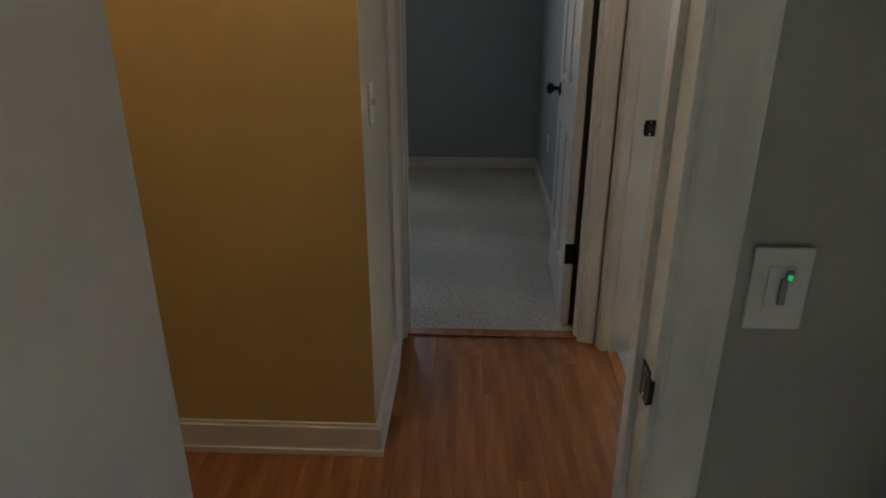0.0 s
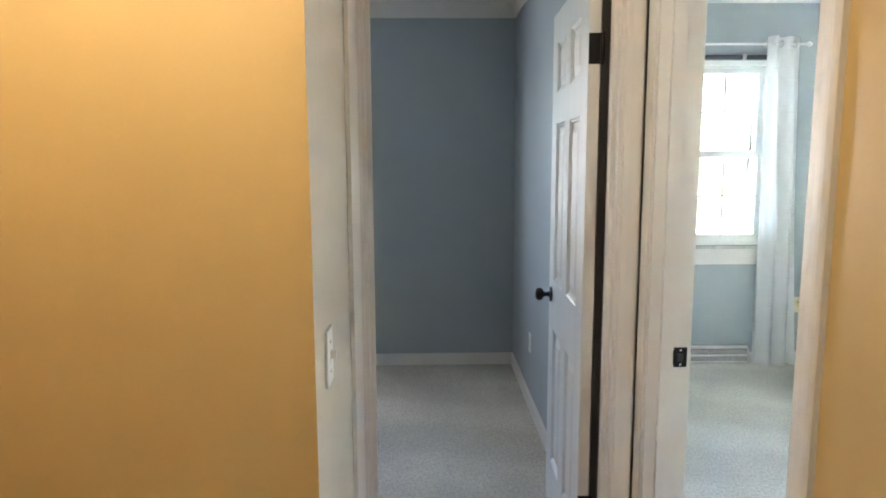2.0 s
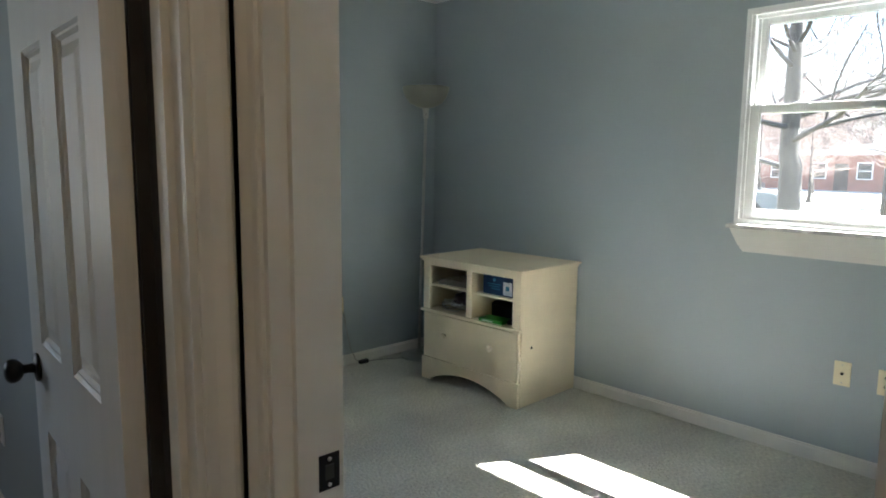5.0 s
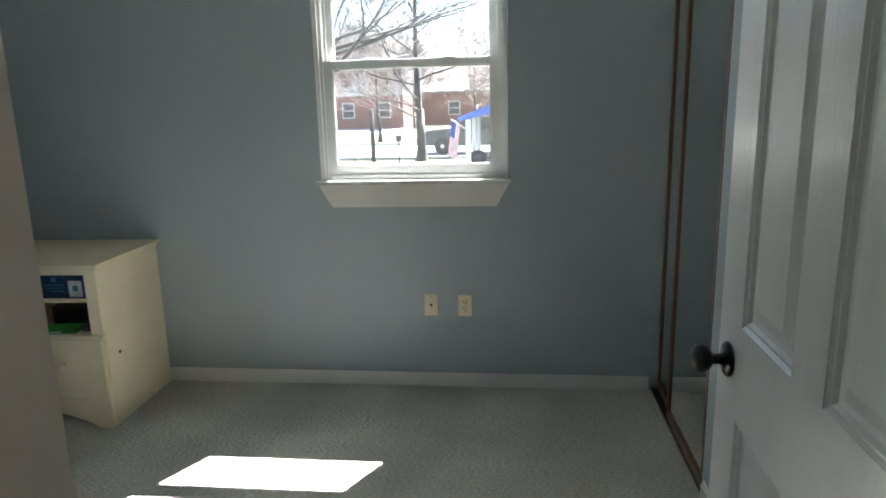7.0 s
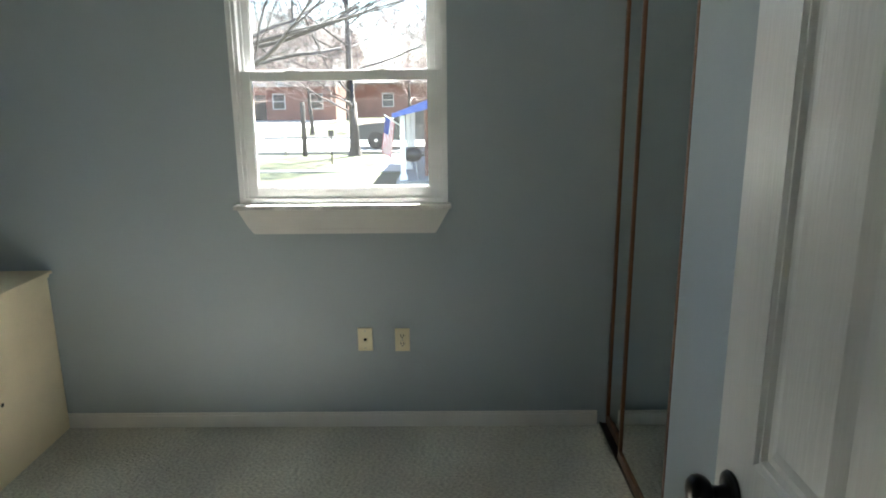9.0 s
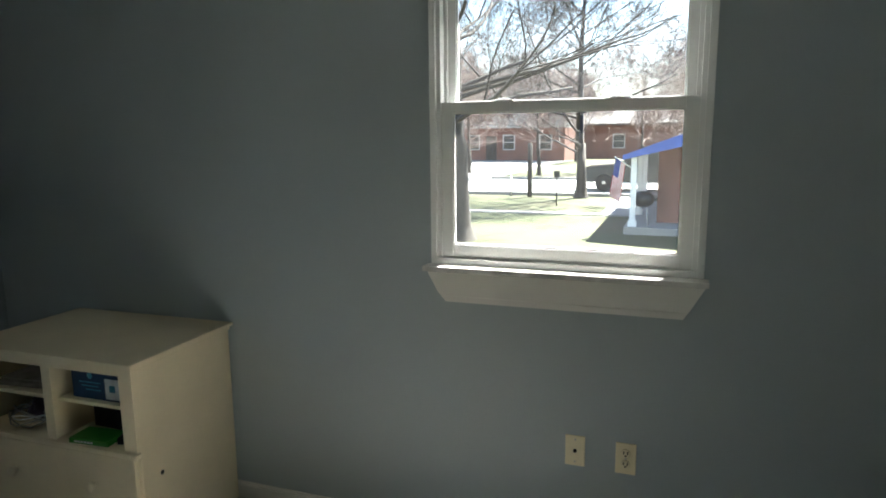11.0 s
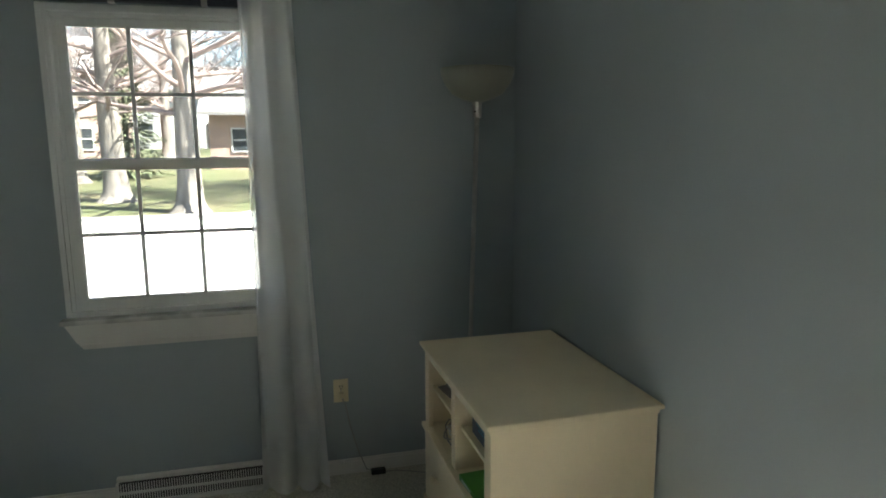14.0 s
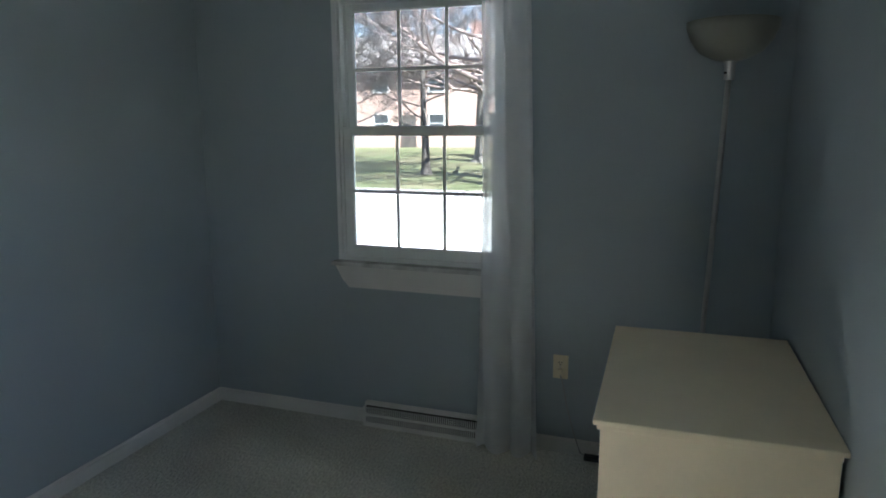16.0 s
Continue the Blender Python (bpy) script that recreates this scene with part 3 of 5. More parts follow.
door_leaf("door_office", pose(BX + 0.024, -3.6215, 0.012), 0.75, 2.02, "white six-panel door standing open into the sunlit room", flip=-1, knob=0.985, lock_rail=(0.888, 1.063), upper_rail=(1.715, 1.815))
door_leaf("door_bedroom", pose(-3.028, AY1 + 0.014, 0.012, 0, 0, 88.0), 0.70, 2.02, "white six-panel door standing open against the far bedroom wall", flip=-1, hinges=(0.33, 1.79))
bm = boxes((-2.9875, -2.9862, AY0 + 0.066, AY1 + 0.003, 0.295, 0.385), (-2.9875, -2.9862, AY0 + 0.066, AY1 + 0.003, 1.755, 1.845))
part("hinge_leaf", bm, BLACK, frame_a, "black hinge leaves on the jamb")
# dark strips stand in for the shade between door edge and jamb
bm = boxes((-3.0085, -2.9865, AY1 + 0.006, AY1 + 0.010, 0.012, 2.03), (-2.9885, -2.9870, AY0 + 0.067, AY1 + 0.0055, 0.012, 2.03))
part("gap_shade", bm, DARK_SLOT, frame_a, "dark strip drawn as the shade in the hinge gap")

# ---- mirrored closet doors ----
def mirror_door(name, x0, x1, y, label, group):
    root = thing(name, pose(x0, y, 0.012), label, "closet door", group)
    w, h, s = x1 - x0, 2.02, 0.022
    for nm, b in (("stile", (0, s, -0.012, 0.012, 0, h)), ("stile", (w - s, w, -0.012, 0.012, 0, h)), ("rail", (s, w - s, -0.012, 0.012, 0, 0.045)), ("rail", (s, w - s, -0.012, 0.012, h - 0.045, h))):
        part(nm, boxes(b, bevel=0.004), OAK, root, "reddish stained oak")
    part("mirror", boxes((s, w - s, -0.006, 0.004, 0.045, h - 0.045)), MIRROR, root, "plain mirror glass")
    return root


mirror_door("mirror_door", -0.365, -0.002, SY - 0.036, "mirrored sliding closet door with a stained oak frame", "mirrored closet doors")
mirror_door("mirror_door", -0.925, -0.335, SY - 0.011, "mirrored sliding closet door with a stained oak frame", "mirrored closet doors")
TRACK = material("dark_bronze_track", (0.07, 0.05, 0.04), 0.4, metal=0.5, vary=0.1, bump=0.02)
structure("trim", boxes((-0.93, -0.0005, SY - 0.075, SY + 0.004, 0.0, 0.006), (-0.93, -0.0005, SY - 0.002, SY + 0.004, 0.006, 0.012), (-0.93, -0.0005, SY - 0.034, SY - 0.030, 0.006, 0.012)), TRACK, "dark metal floor track of the closet doors", "door track")
structure("trim", boxes((-0.93, -0.0005, SY - 0.075, SY + 0.010, 2.035, 2.06)), OAK, "stained oak head trim over the closet doors", "door trim")


# ---- cabinet ----
def cabinet():
    # local x: depth from the front (0) to the back, y: from the south side (0) to the north, z up
    root = thing("storage_cabinet", pose(-0.552, -1.328, 0, 0, 0, 0.9), "ivory painted storage cabinet with open shelves and one drawer", "cabinet")
    D, W, H = 0.540, 0.80, 0.783
    s = 0.018
    part("side_panel", boxes((0.012, D, 0, s, 0, H), bevel=0.002), CABINET, root)
    part("side_panel", boxes((0.012, D, W - s, W, 0, H), bevel=0.002), CABINET, root)
    part("back_panel", boxes((D - 0.008, D - 0.002, s, W - s, 0.05, H)), CABINET, root)
    top = bmesh.new()
    box(top, -0.022, D + 0.010, -0.020, W + 0.020, H, H + 0.014, 0.004)
    box(top, -0.012, D, -0.010, W + 0.010, H - 0.016, H - 0.0005, 0.004)
    part("top", top, CABINET, root, "ivory top with a moulded edge")
    # face frame of the shelves
    fz0, fz1 = 0.462, H - 0.017
    part("face_frame", boxes((-0.004, 0.016, 0.0, 0.058, fz0, fz1), (-0.004, 0.016, W - 0.058, W, fz0, fz1), (-0.004, 0.016, 0.058, W - 0.058, fz1 - 0.022, fz1), bevel=0.002), CABINET, root)
    part("divider", boxes((-0.002, D - 0.01, W / 2 - 0.022, W / 2 + 0.022, fz0, fz1 - 0.022), bevel=0.002), CABINET, root)
    for y0, y1 in ((s, W / 2 - 0.022), (W / 2 + 0.022, W - s)):
        part("shelf", boxes((0.022, D - 0.01, y0, y1, 0.606, 0.620), bevel=0.002), CABINET, root)
    part("shelf_floor", boxes((0.0, D - 0.01, s, W - s, 0.445, 0.460), bevel=0.001), CABINET, root)
    part("ledge", boxes((-0.020, 0.010, -0.008, W + 0.008, 0.442, 0.461), bevel=0.005), CABINET, root)
    drawer = part("drawer_front", boxes((-0.010, 0.010, 0.012, W - 0.012, 0.148, 0.436), bevel=0.003), CABINET, root)
    for y in (W * 0.26, W * 0.74):
        bm = bmesh.new()
        lathe(bm, [(0.0, 0.0), (0.009, 0.0), (0.007, 0.008), (0.009, 0.012), (0.017, 0.018), (0.0185, 0.024), (0.014, 0.029), (0.0, 0.031)], pose(-0.010, y, 0.315, 0, -90, 0), 20)
        part("drawer_knob", bm, CABINET, drawer, "round ivory knob")
    # arched plinth
    n = 22
    out = [(0.0, 0.0), (0.085, 0.0)]
    for k in range(n + 1):
        u = k / n
        out.append((0.085 + (W - 0.17) * u, 0.01 + 0.075 * math.sin(math.pi * u) ** 0.8))
    out += [(W - 0.085, 0.0), (W, 0.0), (W, 0.146), (0.0, 0.146)]
    part("plinth", prism(bmesh.new(), out, -0.016, 0.006, "x"), CABINET, root, "arched base board")
    part("bottom_panel", boxes((0.012, D - 0.01, s, W - s, 0.132, 0.147)), CABINET, root)
    bm = bmesh.new()
    lathe(bm, [(0.0, 0.0), (0.009, 0.0), (0.009, 0.001), (0.0, 0.0012)], pose(0.105, 0.0, 0.338, 90, 0, 0), 14)
    part("cam_lock", bm, DARK_SLOT, root, "small dark cam fastener hole")
    return root, W, D


cab, CW, CD = cabinet()
CABM = pose(-0.552, -1.328, 0, 0, 0, 0.9)


def on_cab(x, y, z, rz=0):
    return CABM @ pose(x, y, z, 0, 0, rz)


NAVY = material("navy_blue_carton", (0.012, 0.04, 0.11), 0.35, vary=0.2, scale=10, fine=0.03, bump=0.02)
BRIGHT_BLUE = material("bright_blue_print", (0.02, 0.12, 0.5), 0.35, vary=0.1, scale=12, bump=0.0)
PALE_PRINT = material("pale_print", (0.75, 0.78, 0.80), 0.5, vary=0.1, scale=30, bump=0.0)
TEAL = material("teal_print", (0.05, 0.25, 0.38), 0.5, vary=0.1, scale=30, bump=0.0)
GREEN = material("green_carton", (0.04, 0.26, 0.03), 0.4, vary=0.1, scale=10, bump=0.0)
BLACK_PLASTIC = material("black_plastic", (0.012, 0.012, 0.014), 0.4, vary=0.2, scale=20, bump=0.05)
PAPER = material("grey_paper", (0.26, 0.24, 0.215), 0.8, vary=0.2, scale=14, fine=0.05, bump=0.05)
PURPLE = material("dull_purple_cloth", (0.10, 0.07, 0.10), 0.9, vary=0.3, scale=10, fine=0.2, bump=0.3)
WIRE = material("grey_cable", (0.35, 0.34, 0.32), 0.5, vary=0.1, bump=0.0)

# blue carton on the upper south shelf
carton = thing("carton", on_cab(0.045, 0.042, 0.6205), "dark blue printed carton on the cabinet shelf", "box")
part("box_body", boxes((0, 0.30, 0, 0.285, 0, 0.112), bevel=0.001), NAVY, carton)
part("logo_patch", boxes((-0.0012, -0.0002, 0.005, 0.055, 0.006, 0.098)), BRIGHT_BLUE, carton, "bright blue printed field")
part("label_sticker", boxes((-0.0018, -0.0002, 0.062, 0.128, 0.008, 0.085)), PALE_PRINT, carton, "white sticker")
part("sticker_mark", boxes((-0.0026, -0.0018, 0.082, 0.108, 0.036, 0.062)), TEAL, carton, "blue mark on the sticker")
bm = bmesh.new()
lathe(bm, [(0.0, 0.0), (0.012, 0.0), (0.012, 0.001), (0.0, 0.001)], pose(-0.0002, 0.198, 0.09, 0, -90, 0), 20)
part("emblem", bm, TEAL, carton, "round pale emblem")
for k, (y0, y1) in enumerate(((0.15, 0.25), (0.16, 0.24), (0.15, 0.22))):
    part("print_line", boxes((-0.0012, -0.0002, y0, y1, 0.062 - 0.014 * k, 0.066 - 0.014 * k)), TEAL, carton)
# green box and black device below
box_green = thing("small_box", on_cab(0.006, 0.145, 0.4605, 4), "flat bright green box at the shelf edge", "box")
part("box_body", boxes((0, 0.10, 0, 0.17, 0, 0.020), bevel=0.001), GREEN, box_green)
for k in range(6):
    part("print_letter", boxes((-0.0010, -0.0001, 0.065 + 0.014 * k, 0.075 + 0.014 * k, 0.006, 0.013)), PALE_PRINT, box_green)
device = thing("game_console", on_cab(0.125, 0.045, 0.4605, -3), "black plastic electronic device lying on the lower shelf", "device")
part("device_body", boxes((0, 0.26, 0, 0.30, 0, 0.085), bevel=0.006), BLACK_PLASTIC, device)
part("device_lid", boxes((0.01, 0.25, 0.01, 0.29, 0.0852, 0.096), bevel=0.004), BLACK_PLASTIC, device)
pad = thing("game_controller", on_cab(0.055, 0.045, 0.4605, 20), "black hand controller with grey buttons", "controller")
bm = boxes((0, 0.06, 0.0, 0.085, 0.0, 0.03), bevel=0.012)
part("grip", bm, BLACK_PLASTIC, pad)
part("button", boxes((0.02, 0.03, 0.03, 0.05, 0.0301, 0.034), bevel=0.001), WIRE, pad)
# papers on the upper north shelf
stack = thing("paper_stack", on_cab(0.07, 0.44, 0.6205, 5), "loose stack of grey papers and magazines on a shelf", "papers")
for k in range(7):
    ob = part("sheet", boxes((0, 0.26, 0, 0.27, 0.004 * k, 0.004 * k + 0.0036)), PAPER, stack)
    ob.matrix_basis = pose(0.01 * math.sin(k * 2.1), 0.008 * math.cos(k * 3.3), 0, 0, 0, 4 * math.sin(k * 1.7))
# cloth bundle and coiled cables on the lower north shelf
bundle = bmesh.new()
bmesh.ops.create_icosphere(bundle, subdivisions=4, radius=1.0)
for v in bundle.verts:
    n = noise.noise(v.co * 2.3) * 0.30 + noise.noise(v.co * 6) * 0.10
    v.co = Vector((v.co.x * 0.13 * (1 + n), v.co.y * 0.115 * (1 + n), max(v.co.z * 0.06 * (1 + 1.4 * n), -0.045)))
for f in bundle.faces:
    f.smooth = True
zlow = min(v.co.z for v in bundle.verts)
for v in bundle.verts:
    v.co.z -= zlow
cloth = thing("cloth_bundle", on_cab(0.22, 0.57, 0.4605), "crumpled dark purple cloth bundle on the lower shelf", "cloth")
part("cloth", bundle, PURPLE, cloth)
coil = thing("cable_coil", on_cab(0.075, 0.60, 0.4605), "loose coil of pale grey cables at the shelf edge", "cable")
for j in range(3):
    bm = bmesh.new()
    pts = [(0.045 * math.cos(a * 0.5) * (1 + 0.15 * math.sin(a * 1.3 + j)) + 0.01 * j, 0.10 * math.sin(a * 0.5 + 0.3 * j) + 0.012 * j, 0.006 + 0.010 * j + 0.03 * (1 + math.sin(a * 0.9 + 2 * j)) * 0.6) for a in range(0, 26)]
    tube(bm, pts, [0.003] * len(pts), 7)
    part("cable", bm, WIRE if j != 1 else PALE_PRINT, coil)

# ---- floor lamp, leaning a little ----
def floor_lamp():
    base, neck = Vector((-0.292, -0.172, 0)), Vector((-0.240, -0.172, 1.735))
    root = thing("floor_lamp", pose(*base), "brushed nickel torchiere floor lamp with a frosted bowl", "floor lamp")
    bm = lathe(bmesh.new(), [(0.0, 0.0), (0.132, 0.0), (0.135, 0.006), (0.128, 0.016), (0.09, 0.024), (0.03, 0.030), (0.014, 0.045), (0.010, 0.06), (0.0, 0.062)])
    part("base", bm, CHROME, root, "round weighted metal base")
    d = neck - base
    bm = tube(bmesh.new(), [d * 0.02, d * 0.35, d * 0.352, d * 0.68, d * 0.682, d * 0.975], [0.0105, 0.0105, 0.0098, 0.0098, 0.0105, 0.0105], 16)
    part("pole", bm, CHROME, root)
    bm = lathe(bmesh.new(), [(0.0, -0.045), (0.017, -0.045), (0.019, -0.042), (0.019, 0.012), (0.024, 0.018), (0.024, 0.030), (0.0, 0.032)], Matrix.Translation(d))
    part("socket", bm, CHROME, root)
    bm = bmesh.new()
    lathe(bm, [(0.008, -0.042), (0.008, -0.048), (0.0, -0.050)], Matrix.Translation(d) @ pose(0, -0.0, 0.0, 0, 0, 0), 12)
    lathe(bm, [(0.004, 0.0), (0.004, 0.010), (0.0, 0.011)], Matrix.Translation(d + Vector((-0.012, -0.014, -0.02))) @ pose(0, 0, 0, 90, 0, -40), 10)
    part("switch_knob", bm, BLACK, root, "small dark rotary switch")
    prof = [(0.022, 0.022), (0.06, 0.030), (0.11, 0.055), (0.142, 0.095), (0.160, 0.140), (0.163, 0.165), (0.160, 0.166), (0.156, 0.142), (0.138, 0.099), (0.107, 0.060), (0.058, 0.035), (0.0, 0.030)]
    bm = lathe(bmesh.new(), prof, Matrix.Translation(d), 40)
    part("shade", bm, BULB_GLASS, root, "frosted white glass bowl")
    return root


floor_lamp()

# ---- curtain on its rod ----
rod = thing("curtain_rod", pose(0, 0, 0), "white curtain rod with round finials over the window", "curtain rod")
part("rod", tube(bmesh.new(), [(-2.22, -0.085, 2.235), (-0.955, -0.085, 2.235)], [0.008, 0.008], 12), VINYL, rod)
for x in (-2.225, -0.95):
    bm = lathe(bmesh.new(), [(0.0, -0.018), (0.010, -0.016), (0.018, -0.004), (0.018, 0.006), (0.010, 0.016), (0.0, 0.018)], Matrix.Translation((x, -0.085, 2.235)) @ pose(0, 0, 0, 0, 90, 0), 16)
    part("finial", bm, VINYL, rod)
for x in (-2.12, -1.02):
    part("bracket", boxes((x - 0.008, x + 0.008, -0.082, -0.001, 2.215, 2.226), (x - 0.012, x + 0.012, -0.006, -0.001, 2.19, 2.26), bevel=0.001), VINYL, rod)


def curtain():
    root = thing("curtain", pose(0, 0, 0), "sheer white curtain panel drawn to one side of the window", "curtain")
    bm = bmesh.new()
    nu, nz = 110, 46
    grid = []
    for j in range(nz + 1):
        v = j / nz
        z = 2.285 - (2.285 - 0.014) * v
        x0 = -1.238 + 0.020 * math.sin(2.5 * v) - 0.02 * v
        x1 = -1.018 + 0.085 * v ** 1.1
        row = []
        for i in range(nu + 1):
            u = i / nu
            amp = 0.020 + 0.012 * v
            ph = 2 * math.pi * 2.6 * u + 0.9 * math.sin(3 * v + 4 * u)
            y = -0.085 + amp * math.sin(ph) + 0.006 * math.sin(17 * u + 5 * v) - 0.035 * v
            x = x0 + (x1 - x0) * u + 0.010 * math.cos(ph) * (0.4 + 0.6 * v)
            row.append(bm.verts.new((x, y, z + 0.004 * math.sin(9 * u))))
        grid.append(row)
    for a, b in zip(grid, grid[1:]):
        for i in range(nu):
            f = bm.faces.new((a[i], a[i + 1], b[i + 1], b[i]))
            f.smooth = True
    panel = part("panel", bm, SHEER, root)
    for k in range(5):
        x = -1.245 + 0.05 * k
        bm = bmesh.new()
        ring = [(0.021 * math.cos(t * math.pi / 8), 0.021 * math.sin(t * math.pi / 8)) for t in range(17)]
        tube(bm, [(x + 0.004 * math.sin(k), -0.085 + a, 2.235 + b) for a, b in ring], [0.004] * 17, 8, cap=False)
        part("grommet", bm, CHROME, root, "metal eyelet ring")
    return root


curtain()
# rolled shade at the head of the north windows
for x0, x1 in ((-1.985, -1.135), (-4.89, -4.04)):
    shade = thing("window_shade", pose(x0, 0, 0), "dark rolled window shade with white brackets at the window head", "window shade")
    bm = tube(bmesh.new(), [(0.0, -0.022, 2.158), (x1 - x0, -0.022, 2.158)], [0.016, 0.016], 16)
    part("roll", bm, material("dark_shade_cloth", (0.05, 0.055, 0.07), 0.7, vary=0.15, bump=0.1), shade)
    for u in (0.27, 0.62):
        part("bracket", boxes((u - 0.012, u + 0.012, -0.044, -0.001, 2.140, 2.178), bevel=0.002), CHROME, shade)


# ---- wall plates ----
def plate(name, m, label, kind_of, mat=PLASTIC):
    """A cover plate 70 x 114 mm; local y points out of the wall."""
    root = thing(name, m, label, "wall plate")
    part("cover", boxes((-0.035, 0.035, 0.0, 0.006, -0.057, 0.057), bevel=0.0025), mat, root)
    if kind_of == "outlet":
        for z in (-0.020, 0.020):
            bm = lathe(bmesh.new(), [(0.0, 0.0), (0.0165, 0.0), (0.0165, 0.0025), (0.015, 0.003), (0.0, 0.003)], pose(0, 0.006, z, -90, 0, 0), 20)
            rec = part("receptacle", bm, mat, root)
            part("slot", boxes((-0.0085, -0.0048, 0.0088, 0.0096, z - 0.002, z + 0.009), (0.0048, 0.0085, 0.0088, 0.0096, z - 0.002, z + 0.009), (-0.003, 0.003, 0.0088, 0.0096, z - 0.011, z - 0.005)), DARK_SLOT, root)
        part("screw", lathe(bmesh.new(), [(0.0, 0.0), (0.0035, 0.0), (0.003, 0.001), (0.0, 0.0012)], pose(0, 0.006, 0, -90, 0, 0), 10), CHROME, root)
    elif kind_of == "jack":
        part("jack", lathe(bmesh.new(), [(0.0, 0.0), (0.007, 0.0), (0.007, 0.002), (0.0045, 0.002), (0.0045, 0.008), (0.0, 0.008)], pose(0, 0.006, 0, -90, 0, 0), 14), BLACK, root, "small threaded socket")
        for z in (-0.042, 0.042):
            part("screw", lathe(bmesh.new(), [(0.0, 0.0), (0.0035, 0.0), (0.003, 0.001), (0.0, 0.0012)], pose(0, 0.006, z, -90, 0, 0), 10), CHROME, root)
    elif kind_of == "switch":
        part("toggle", boxes((-0.005, 0.005, 0.006, 0.018, -0.004, 0.012), bevel=0.0015), mat, root)
        part("toggle_slot", boxes((-0.007, 0.007, 0.0055, 0.0068, -0.014, 0.014)), mat, root)
        for z in (-0.030, 0.030):
            part("screw", lathe(bmesh.new(), [(0.0, 0.0), (0.0035, 0.0), (0.003, 0.001), (0.0, 0.0012)], pose(0, 0.006, z, -90, 0, 0), 10), CHROME, root)
    return root


plate("wall_plate", pose(-0.0005, -2.783, 0.447, 0, 0, 90), "almond plastic wall plate with a cable socket", "jack")
plate("power_outlet", pose(-0.0005, -2.959, 0.444, 0, 0, 90), "almond plastic double power outlet", "outlet")
plate("power_outlet", pose(-0.862, -0.0005, 0.422, 0, 0, 180), "almond plastic double power outlet beside the curtain", "outlet")
plate("power_outlet", pose(AX - 0.0005, -0.82, 0.39, 0, 0, 90), "white double power outlet on the bedroom wall", "outlet", WHITE_PLASTIC)
plate("light_switch", pose(RX + 0.0005, -3.344, 1.085, 0, 0, -90), "white toggle light switch on the stub wall", "switch", WHITE_PLASTIC)
# dimmer beside the first doorway
sw = thing("light_switch", pose(-3.032, CY0 - 0.0005, 1.02, 0, 0, 180), "white slide dimmer switch with a green indicator", "wall plate")
part("cover", boxes((-0.039, 0.039, 0, 0.006, -0.060, 0.060), bevel=0.0025), WHITE_PLASTIC, sw)
part("frame", boxes((-0.018, 0.018, 0.006, 0.009, -0.034, 0.034), bevel=0.001), WHITE_PLASTIC, sw)
part("slider", boxes((-0.008, 0.002, 0.009, 0.014, -0.020, 0.018), bevel=0.002), WIRE, sw, "grey slide lever")
part("button", boxes((-0.014, -0.004, 0.009, 0.0125, 0.014, 0.030), bevel=0.001), WIRE, sw)
part("indicator", boxes((-0.012, -0.006, 0.0125, 0.0132, 0.016, 0.024), bevel=0.0), material("green_indicator", (0.02, 0.5, 0.12), 0.4, vary=0.0, bump=0, emit=0.03), sw, "small green light")

# ---- floor register under the north window ----
reg = thing("baseboard_register", pose(-1.862, 0, 0), "white metal baseboard heating register under the window", "register")
part("body", boxes((0, 0.645, -0.030, -0.0005, 0.105, 0.122), (0, 0.012, -0.055, -0.0005, 0.0005, 0.105), (0.633, 0.645, -0.055, -0.0005, 0.0005, 0.105), (0.012, 0.633, -0.058, -0.0005, 0.0005, 0.018), bevel=0.002), REGISTER, reg)
part("backing", boxes((0.012, 0.633, -0.043, -0.004, 0.018, 0.104)), DARK_SLOT, reg, "dark inside of the register")
part("damper_bar", boxes((0.012, 0.633, -0.053, -0.044, 0.056, 0.066)), REGISTER, reg)
fin = finish("fin", boxes((-0.0019, 0.0019, -0.050, -0.0455, 0.018, 0.105)), REGISTER)
for k in range(58):
    ob = new("fin", fin)
    ob.parent = reg
    ob.matrix_basis = pose(0.020 + 0.0106 * k, 0, 0)

# ---- lamp plug, adapter and cord ----
cord = thing("cable", pose(0, 0, 0), "thin grey lamp cord plugged into the outlet", "cable")
pts = [(-0.862, -0.030, 0.40), (-0.845, -0.040, 0.36), (-0.825, -0.036, 0.25), (-0.79, -0.032, 0.12), (-0.755, -0.045, 0.03), (-0.70, -0.055, 0.008), (-0.62, -0.05, 0.006), (-0.55, -0.075, 0.006), (-0.46, -0.12, 0.006), (-0.40, -0.17, 0.008)]
part("cord", tube(bmesh.new(), pts, [0.0028] * len(pts), 8), WIRE, cord)
part("plug", boxes((-0.874, -0.850, -0.034, -0.0096, 0.388, 0.416), bevel=0.004), PLASTIC, cord, "almond plug")
part("inline_switch", boxes((-0.735, -0.665, -0.072, -0.040, 0.004, 0.030), bevel=0.006), BLACK_PLASTIC, cord, "dark foot switch on the cord")

# ---- ceiling lamp in the hall ----
hl = thing("ceiling_lamp", pose(-4.05, -3.99, TOP), "flush ceiling lamp with a warm glass dome", "ceiling lamp")
part("canopy", lathe(bmesh.new(), [(0.0, -0.03), (0.15, -0.03), (0.16, -0.02), (0.16, -0.001), (0.0, -0.001)]), CHROME, hl)

